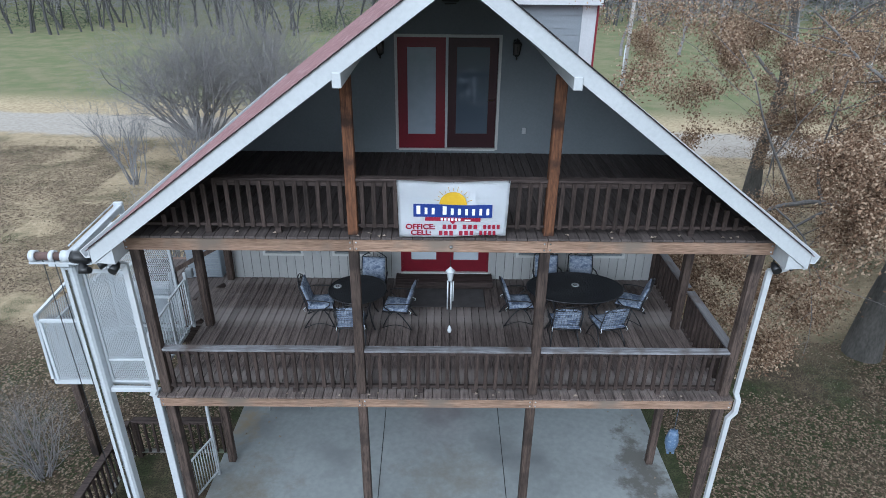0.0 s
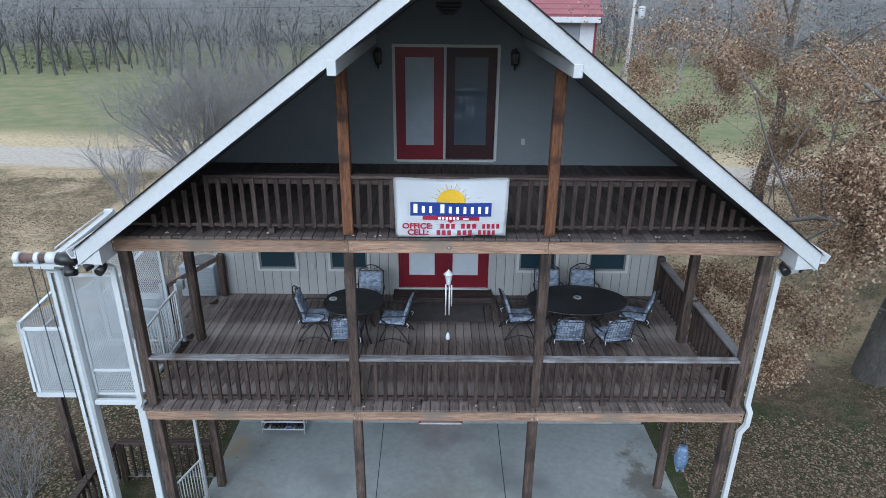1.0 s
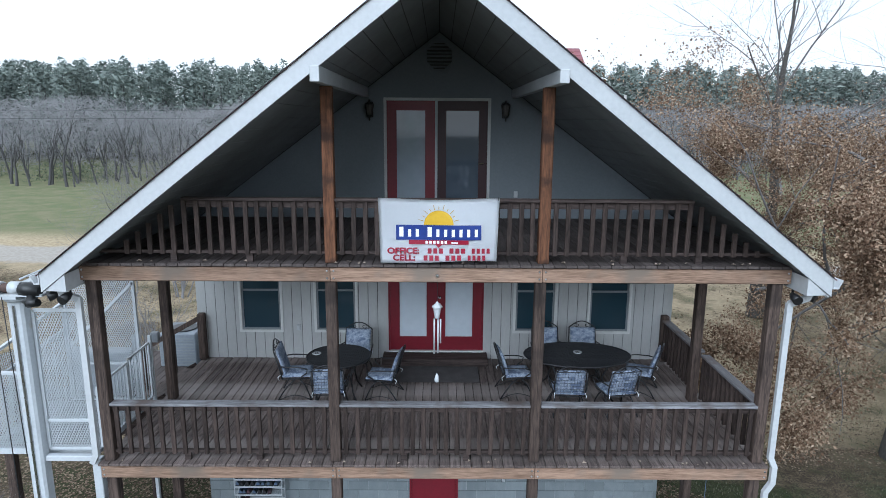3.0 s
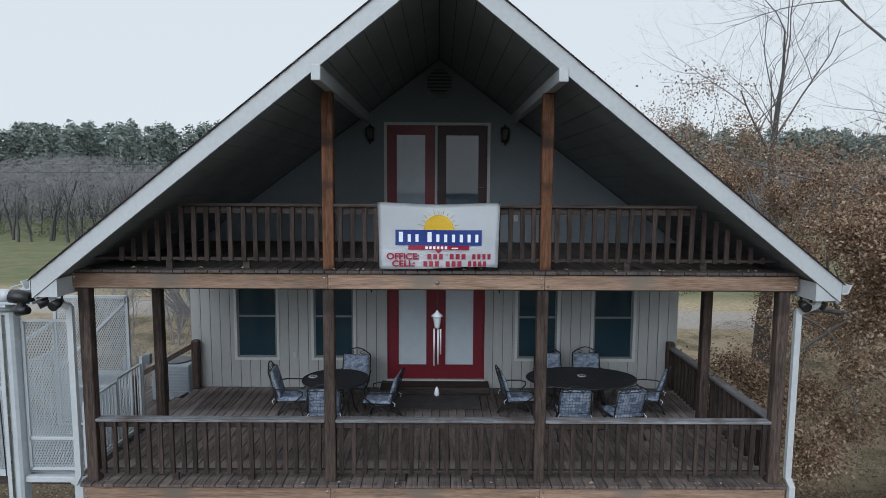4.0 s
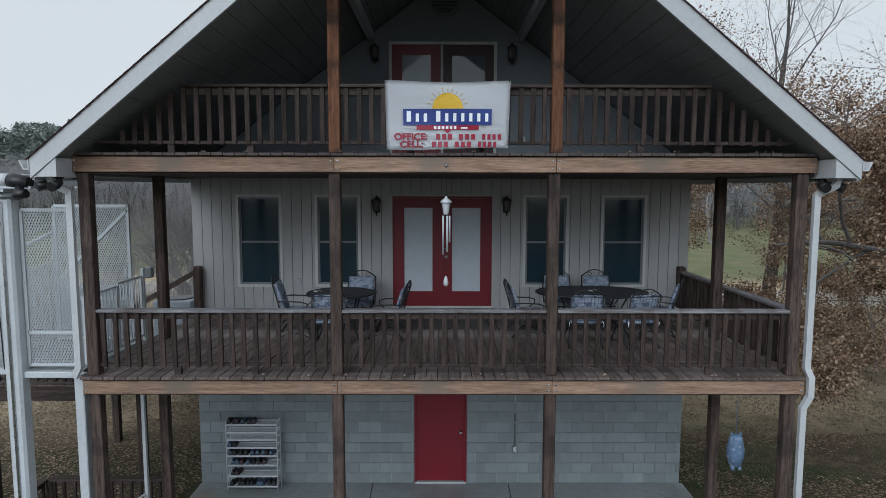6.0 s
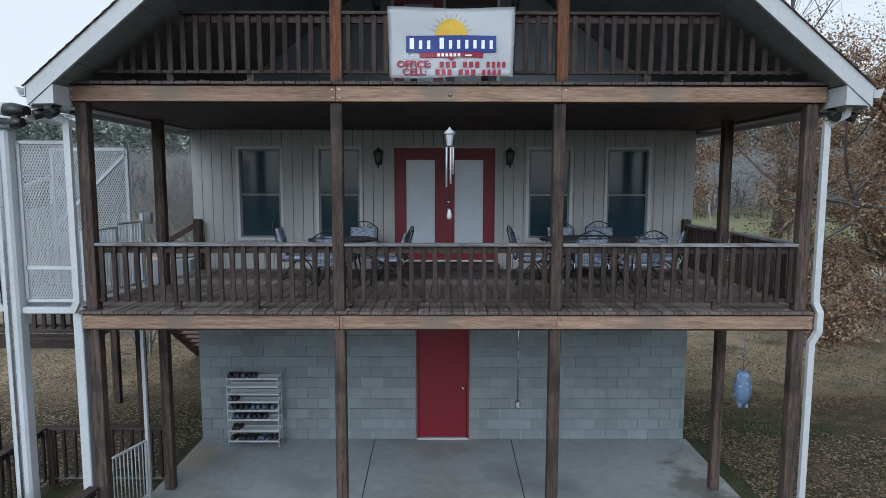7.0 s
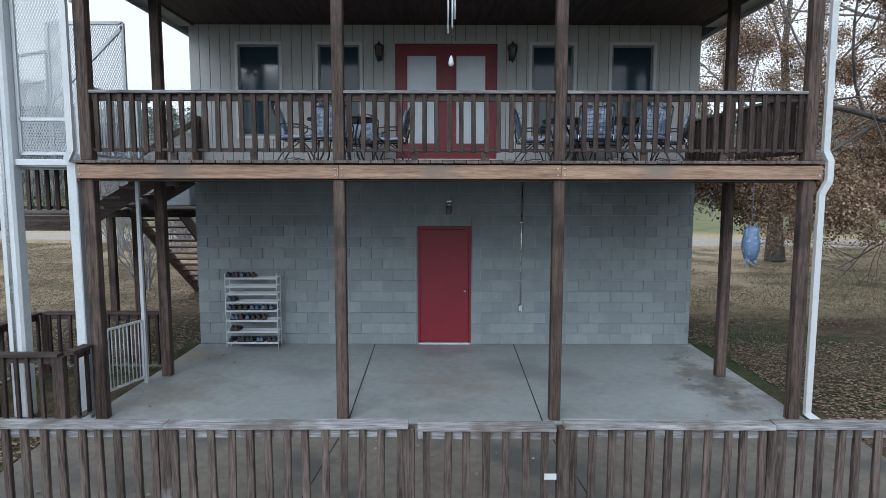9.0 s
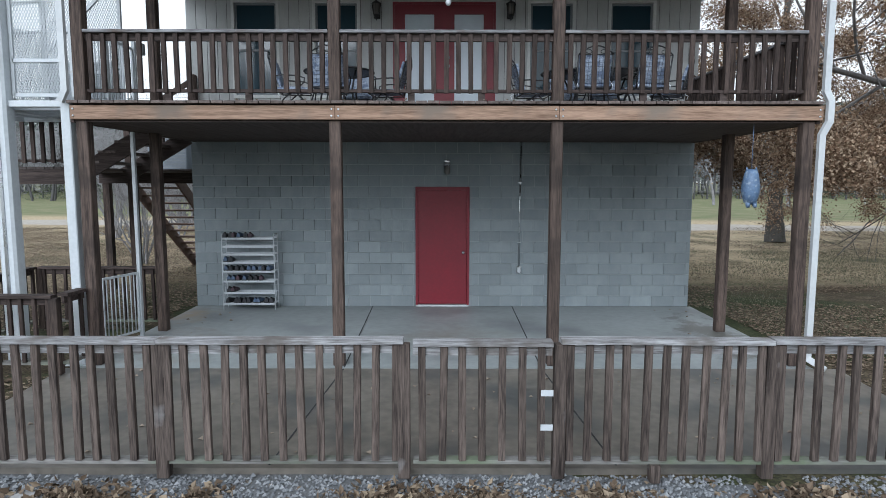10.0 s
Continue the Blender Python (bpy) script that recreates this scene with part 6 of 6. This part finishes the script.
def bare_tree(x, y, height, seed, label, r=0.14, level=4):
    rng = random.Random(seed)
    vs, fs, tips = [], [], []
    grow(vs, fs, tips, rng, Vector((0, 0, 0)), Vector((0, 0, 1)), height * 0.5, r, level, 0.42, 0.25, (3, 5), 0.0, 7, 0.62)
    t = thing("tree", label, "tree", (x, y, -0.05), group="bare trees")
    part("trunk", to_mesh("trunk", vs, fs, TWIG), TWIG, t)


bare_tree(-24.5, 32.0, 11.0, 5, "bare grey tree by the dirt track", 0.18)
for i, (tx, ty, th) in enumerate(((17.5, 63.0, 9.5), (21.0, 66.0, 10.0), (23.5, 64.0, 8.5), (28.0, 65.0, 9.5), (9.5, 66.0, 9.0), (34.0, 62.0, 9.0))):
    bare_tree(tx, ty, th, 60 + i, "bare slender tree at the edge of the field", 0.16)


def shrub(x, y, height, spread, stems, seed, label, r=0.03, level=2, material=None, fork=0.5, kids=(3, 5)):
    rng = random.Random(seed)
    m = material or TWIG
    t = thing("shrub", label, "shrub", (x, y, -0.06), group="bare shrubs")
    for k in range(stems):
        vs, fs, tips = [], [], []
        a = rng.uniform(0, 6.283)
        lean = rng.uniform(0.1, 1.0) * spread
        p = Vector((math.cos(a) * 0.25 * spread, math.sin(a) * 0.25 * spread, 0)) * rng.random() * height * 0.5
        d = Vector((math.cos(a) * lean, math.sin(a) * lean, 1.0))
        grow(vs, fs, tips, rng, p, d, height * rng.uniform(0.45, 0.68), r * rng.uniform(0.6, 1.2), level, fork, 0.16, kids, 0.0, 4, 0.62)
        part("stem", to_mesh("stem", vs, fs, m), m, t)


shrub(-13.2, 34.0, 7.8, 1.2, 38, 3, "large bare many-stemmed shrub beyond the house", 0.075, 3, None, 0.66, (4, 7))
shrub(-9.6, 34.8, 8.0, 1.05, 30, 4, "large bare many-stemmed shrub beyond the house", 0.075, 3, None, 0.66, (4, 7))
shrub(-13.5, 26.4, 4.9, 0.6, 13, 7, "thin bare brownish shrub by the track", 0.035, 3, HAZE_TWIG)
shrub(-11.6, 27.6, 4.3, 0.6, 12, 8, "thin bare brownish shrub by the track", 0.035, 3, HAZE_TWIG)
shrub(-8.6, 18.2, 4.0, 0.38, 20, 9, "bare many-stemmed shrub behind the lift", 0.03, 2)
shrub(-8.1, 9.6, 2.3, 0.6, 26, 12, "bare grey shrub in front of the lift", 0.014, 3)
shrub(-9.4, 8.4, 2.6, 0.6, 26, 14, "bare grey shrub in front of the lift", 0.014, 3)


deck_leaves()


# ---- woods ----
def woods():
    rng = random.Random(77)
    vs, fs, hz, hf = [], [], [], []
    for k in range(330):
        x = rng.uniform(-125, 125)
        y = rng.uniform(71, 84) + abs(x) * 0.04 + (12 if x > 12 else 0)
        h = rng.uniform(6.5, 11.5)
        tips = []
        grow(vs, fs, tips, rng, Vector((x, y, -0.1)), Vector((rng.gauss(0, 0.1), 0, 1)), h * 0.55, rng.uniform(0.09, 0.20), 2, 0.40, 0.3, (3, 5), 0.0, 4, 0.6)
        for q, d in tips:
            for j in range(4):
                dd = (d + Vector((rng.gauss(0, 0.5), rng.gauss(0, 0.5), rng.gauss(0.2, 0.4)))).normalized()
                a = q[0].lerp(q[-1], rng.random())
                e = a + dd * rng.uniform(0.5, 1.4)
                w = Vector((rng.gauss(0, 1), 0, rng.gauss(0, 1))).normalized() * 0.022
                i = len(hz)
                hz.extend((a - w, a + w, e))
                hf.append((i, i + 1, i + 2))
    o = tagged(part("bare_woods", to_mesh("bare_woods", vs, fs, TWIG_DARK), TWIG_DARK), "belt of bare grey trees beyond the field", "woods", kind="stuff")
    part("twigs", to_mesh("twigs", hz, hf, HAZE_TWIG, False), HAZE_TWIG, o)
    # denser bare growth behind
    vs, fs = [], []
    for k in range(95000):
        x = rng.uniform(-150, 150)
        y = rng.uniform(86, 112)
        top = 8.8 + 2.2 * noise.noise((x * 0.06, 3, 0)) + (y - 86) * 0.06
        z = top * rng.random() ** 0.7
        s = rng.uniform(0.7, 2.6)
        d = Vector((rng.gauss(0, 1.0), rng.gauss(0, 0.4), rng.uniform(-0.3, 1))).normalized()
        w = Vector((rng.gauss(0, 1), 0, rng.gauss(0, 1))).normalized() * rng.uniform(0.02, 0.055)
        p = Vector((x, y, z))
        i = len(vs)
        vs += [p - w, p + w, p + d * s]
        fs.append((i, i + 1, i + 2))
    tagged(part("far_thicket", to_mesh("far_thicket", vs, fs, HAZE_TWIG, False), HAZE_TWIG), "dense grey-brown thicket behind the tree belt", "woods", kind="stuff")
    # scrub along the foot
    places = []
    for k in range(60000):
        x = rng.uniform(-120, 120)
        if noise.noise((x * 0.19, 1, 0)) < 0.02 or abs(x - 25) < 14 and rng.random() < 0.7:
            continue
        y = rng.uniform(76, 86) + abs(x) * 0.04 + (12 if x > 12 else 0)
        h = 1.9 + 2.2 * noise.noise((x * 0.27, 5, 0))
        places.append(Vector((x, y, max(0, h) * rng.random() ** 1.3)))
    tagged(part("scrub", leaves("scrub", places, 0.22, SCRUB, rng, 0.0), SCRUB), "dull green scrub along the foot of the woods", "scrub", kind="stuff")
    # pines, with far haze mixed into their needle colour
    vs, fs, nv, nf = [], [], [], []
    for k in range(680):
        x = -170 + (k * 7.919) % 340 + rng.uniform(-0.6, 0.6)
        y = rng.uniform(116, 150)
        h = (15.4 + 2.0 * rng.random() + 1.0 * noise.noise((x * 0.05, 9, 0))) * y / 122
        stalk(vs, fs, [Vector((x, y, 0)), Vector((x, y, h * 0.6)), Vector((x, y, h * 0.97))], [0.22, 0.15, 0.03], 4)
        for j in range(780):
            f = rng.random() ** 0.9
            z = h * (0.16 + 0.84 * f)
            rad = (0.35 + 3.3 * (1 - f) ** 0.5) * rng.uniform(0.3, 1.0)
            a = rng.uniform(0, 6.283)
            c = Vector((x + rad * math.cos(a), y + rad * math.sin(a), z + rng.gauss(0, 0.25)))
            s = rng.uniform(0.16, 0.40)
            i = len(nv)
            e = [Vector((rng.gauss(0, s), rng.gauss(0, s), rng.gauss(0, s * 0.7))) for _ in range(3)]
            nv += [c + e[0], c + e[1], c + e[2]]
            nf.append((i, i + 1, i + 2))
    p = tagged(part("pine_woods", to_mesh("pine_woods", nv, nf, EVERGREEN, False), EVERGREEN), "pine woods on the skyline, paled for haze", "woods", kind="stuff")
    part("trunks", to_mesh("trunks", vs, fs, TWIG_DARK), TWIG_DARK, p)


woods()


# ---- utility pole ----
def utility_pole():
    p = thing("utility_pole", "pale wooden utility pole with a grey transformer", "utility pole", (13.6, 47.7, -0.1))
    pole_wood = wood("pale pole timber", (0.42, 0.38, 0.34), (0.32, 0.29, 0.26), "z")
    part("pole", tube(B(), [(0, 0, 0), (0.05, 0, 5), (0.1, 0, 9.9)], [0.15, 0.13, 0.10], 10), pole_wood, p)
    tr = lathe(B(), [(0.20, 0), (0.24, 0.04), (0.24, 0.75), (0.20, 0.82), (0.06, 0.86)], 14, (0.62, -0.1, 7.6))
    part("transformer", tr, surface("grey transformer", (0.5, 0.52, 0.54), (0.42, 0.44, 0.46), 0.5, 3, 20, 0.05), p, "grey transformer can")
    part("bracket", bar(B(), (0.1, 0, 8.0), (0.45, -0.08, 8.0), 0.06, 0.10), IRON, p)
    part("guard_pipe", tube(B(), [(-0.16, -0.05, 0), (-0.14, -0.05, 3.2)], 0.05, 8), WHITE, p)
    for z, sag in ((9.75, 1.6), (8.9, 1.3)):
        pts = [Vector((-110 + 110.1 * t, 0.3 * (1 - t), z - sag * 4 * t * (1 - t) + 0.6 * (1 - t))) for t in [k / 24 for k in range(25)]]
        part("wire", tube(B(), pts, 0.014, 4), IRON, p)


utility_pole()


def net_frame():
    n = thing("sports_net", "far volleyball net on two pale posts", "net", (34.3, 47.4, -0.05))
    for x in (-2.6, 2.6):
        part("post", tube(B(), [(x, 0, 0), (x, 0, 2.4)], 0.06, 6), WHITE_DULL, n)
    for z in (2.3, 1.5):
        part("line", tube(B(), [(-2.6, 0, z), (2.6, 0, z)], 0.03, 4), WHITE_DULL, n)


net_frame()


# ---- ground cover ----
def on_paving(x, y):
    return (-4.8 < x < 5.0 and 5.5 < y < 12.1) or (-HALF - 0.05 < x < HALF + 0.05 and 11.9 < y < 20.1) or (-6.5 < x < -4.4 and 7.8 < y < 10.2)


def litter():
    rng = random.Random(21)
    vs, fs = [], []

    def scatter(n, x0, x1, y0, y1, size, dense):
        k = 0
        while k < n:
            x, y = rng.uniform(x0, x1), rng.uniform(y0, y1)
            k += 1
            if on_paving(x, y) or noise.noise((x * 0.35, y * 0.35, 2)) < dense - 0.25 * rng.random():
                continue
            z = lie_between(x, y) + 0.004 + 0.018 * rng.random()
            s = size * rng.uniform(0.6, 1.3)
            a = rng.uniform(0, 6.283)
            tilt = rng.uniform(-0.5, 0.5)
            ux, uy = math.cos(a) * s, math.sin(a) * s
            i = len(vs)
            vs.extend(((x, y, z + 0.004), (x + ux * 0.5 - uy * 0.32, y + uy * 0.5 + ux * 0.32, z + 0.008 + s * 0.12 * abs(tilt)), (x + ux, y + uy, z + 0.006), (x + ux * 0.5 + uy * 0.32, y + uy * 0.5 - ux * 0.32, z + 0.008 + s * 0.10 * rng.random())))
            fs.extend(((i, i + 1, i + 2), (i, i + 2, i + 3)))

    scatter(62000, 4.7, 17, 5, 14.5, 0.068, -0.2)
    scatter(9000, 4.7, 17, 14.5, 24, 0.075, 0.05)
    scatter(17000, 17, 29, 8, 30, 0.09, -0.05)
    scatter(90000, -15, -4.4, 5, 24, 0.066, -0.35)
    scatter(50000, -27, -15, 10, 32, 0.085, -0.35)
    scatter(38000, -26, 24, 22, 33.0, 0.085, -0.1)
    scatter(9000, -15, 15, 1.0, 5.4, 0.08, -0.1)
    tagged(part("fallen_leaves", to_mesh("fallen_leaves", vs, fs, LITTER, False), LITTER), "brown fallen leaves strewn over the lawn", "leaves", kind="stuff")
    # drifts of leaves at the fence foot
    vs2 = []
    for cx, w in ((-2.9, 0.7), (-0.35, 0.65), (0.35, 0.3), (-1.9, 0.25), (1.25, 0.45), (2.9, 0.55)):
        for k in range(int(900 * w)):
            x = rng.gauss(cx, w * 0.45)
            y = 5.08 + rng.gauss(0, 0.10)
            vs2.append(Vector((x, y, -0.17 + 0.07 * rng.random() * math.exp(-((x - cx) / w) ** 2))))
    tagged(part("leaf_drift", leaves("leaf_drift", vs2, 0.075, LITTER, rng, 0.0), LITTER), "drifts of brown leaves along the fence", "leaves", kind="stuff")


litter()


def grass():
    rng = random.Random(8)
    vs, fs = [], []
    for x0, x1, y0, y1, n in ((4.8, 17, 5.5, 22, 60000), (-16, -4.6, 5, 24, 22000)):
        for k in range(n):
            x, y = rng.uniform(x0, x1), rng.uniform(y0, y1)
            if on_paving(x, y) or noise.noise((x * 0.3 + 7, y * 0.3, 5)) < 0.0 - 0.35 * rng.random():
                continue
            z = lie_between(x, y) - 0.005
            h = rng.uniform(0.03, 0.075)
            a = rng.uniform(0, 6.283)
            c, s = math.cos(a) * 0.006, math.sin(a) * 0.006
            lx, ly = rng.gauss(0, 0.025), rng.gauss(0, 0.025)
            i = len(vs)
            vs.extend(((x - c, y - s, z), (x + c, y + s, z), (x + lx, y + ly, z + h)))
            fs.append((i, i + 1, i + 2))
    tagged(part("grass", to_mesh("grass", vs, fs, GRASS, False), GRASS), "short winter grass in the yard", "grass", kind="stuff")


grass()


def gravel():
    rng = random.Random(4)
    vs, fs = [], []
    for k in range(13000):
        x, y = rng.uniform(-4.6, 4.6), rng.uniform(4.3, 5.5)
        if noise.noise((x * 0.9, y * 0.9, 11)) < -0.45:
            continue
        s = rng.uniform(0.008, 0.022) * (1.6 if rng.random() < 0.05 else 1)
        z = -0.165 + s * 0.4
        i = len(vs)
        e = [Vector((rng.gauss(0, 1), rng.gauss(0, 1), rng.gauss(0, 0.7))).normalized() * s for _ in range(3)]
        for d in (Vector((1, 0, 0)), Vector((-0.5, 0.87, 0)), Vector((-0.5, -0.87, 0)), Vector((0.2, 0.1, 0.9)), Vector((0, 0, -0.6))):
            vs.append(Vector((x, y, z)) + d * s + e[0] * 0.3 * rng.random() + e[1] * 0.3 * rng.random())
        fs += [(i, i + 1, i + 3), (i + 1, i + 2, i + 3), (i + 2, i, i + 3), (i + 1, i, i + 4), (i + 2, i + 1, i + 4), (i, i + 2, i + 4)]
    tagged(part("gravel", to_mesh("gravel", vs, fs, STONE_MIX, False), STONE_MIX), "loose grey gravel in front of the fence", "gravel", kind="stuff")
    bed = B()
    rows = []
    for j in range(7):
        rows.append([bed.verts.new((-6 + i * 0.4, 4.0 + j * 0.26, -0.168 + 0.010 * noise.noise((i * 0.7, j * 0.7, 1)))) for i in range(31)])
    for r, s in zip(rows, rows[1:]):
        for i in range(30):
            bed.faces.new((r[i], r[i + 1], s[i + 1], s[i])).smooth = True
    solid("path", bed, surface("grey gravel bed", (0.18, 0.18, 0.18), (0.10, 0.098, 0.095), 0.95, 9, 60, 0.9, dist=0.02), "grey gravel bed along the fence", "path", kind="structure")
    rock = surface("pale field stone", (0.42, 0.39, 0.36), (0.30, 0.28, 0.26), 0.9, 6, 40, 0.4)
    for x, y, s in ((-3.28, 5.12, 0.11), (-1.42, 5.05, 0.085), (0.42, 4.93, 0.17), (-3.1, 5.2, 0.06), (1.5, 5.1, 0.05)):
        bm = B()
        bmesh.ops.create_icosphere(bm, subdivisions=3, radius=1)
        for v in bm.verts:
            f = 1 + 0.25 * noise.noise(v.co * 1.3 + Vector((x * 9, y, 0)))
            v.co = Vector((v.co.x * s * f * 1.2, v.co.y * s * f, v.co.z * s * f * 0.42))
        for f in bm.faces:
            f.smooth = True
        solid("stone", bm, rock, "pale flat field stone in the gravel", "stone", group="stones along the fence").location = (x, y, -0.17)


gravel()


# ---- siding boards and blocks, piece by piece ----
def siding():
    n = 50
    pitch = 2 * HALF / n
    holes = [(a, b, *WIN_Z) for a, b in WINDOWS] + [(DOOR_X[0] - 0.045, DOOR_X[1] + 0.045, DOOR_Z[0] - 0.12, DOOR_Z[1] + 0.045)]
    for i in range(n):
        a, b = -HALF + i * pitch + 0.005, -HALF + (i + 1) * pitch - 0.005
        mine = [(max(a, h[0]), min(b, h[1]), h[2], h[3]) for h in holes if h[0] < b - 0.002 and h[1] > a + 0.002]
        mine = [h for h in mine if h[1] - h[0] > 0.001]
        bm = openings_wall(B(), a, b, 3.22, 5.90, mine, YW - 0.008, YW + 0.009)
        part("siding_board", bm, SIDING, PORCH_WALL)


siding()


def blocks():
    L, H = 0.4064, 0.2032
    full = mesh_of("block", box(B(), -0.5, 0.5, -0.012, 0.006, 0.005, H - 0.005, 0.0), BLOCK)
    rest = B()
    for row in range(16):
        x = -HALF - (L / 2 if row % 2 else 0)
        z = row * H
        while x < HALF:
            a, b = max(x, -HALF), min(x + L, HALF)
            spans = [(a, b)]
            if z < RED_Z[1] - 0.01:
                spans = [s for s in ((a, min(b, RED_X[0])), (max(a, RED_X[1]), b)) if s[1] - s[0] > 0.03]
            for s0, s1 in spans:
                w = s1 - s0 - 0.010
                if w < 0.03:
                    continue
                if row < 13 and not (row == 12 and s0 < 0):
                    k = part("block", full, BLOCK, WALL)
                    k.location, k.scale = ((s0 + s1) / 2, YW + 0.008 + random.uniform(-0.0015, 0.0015), z), (w, 1, 1)
                else:
                    box(rest, s0 + 0.005, s1 - 0.005, YW - 0.004, YW + 0.014, z + 0.005, min(3.2, z + H - 0.005))
            x += L
    part("blocks", rest, BLOCK, WALL)["kind"] = "stuff"


blocks()
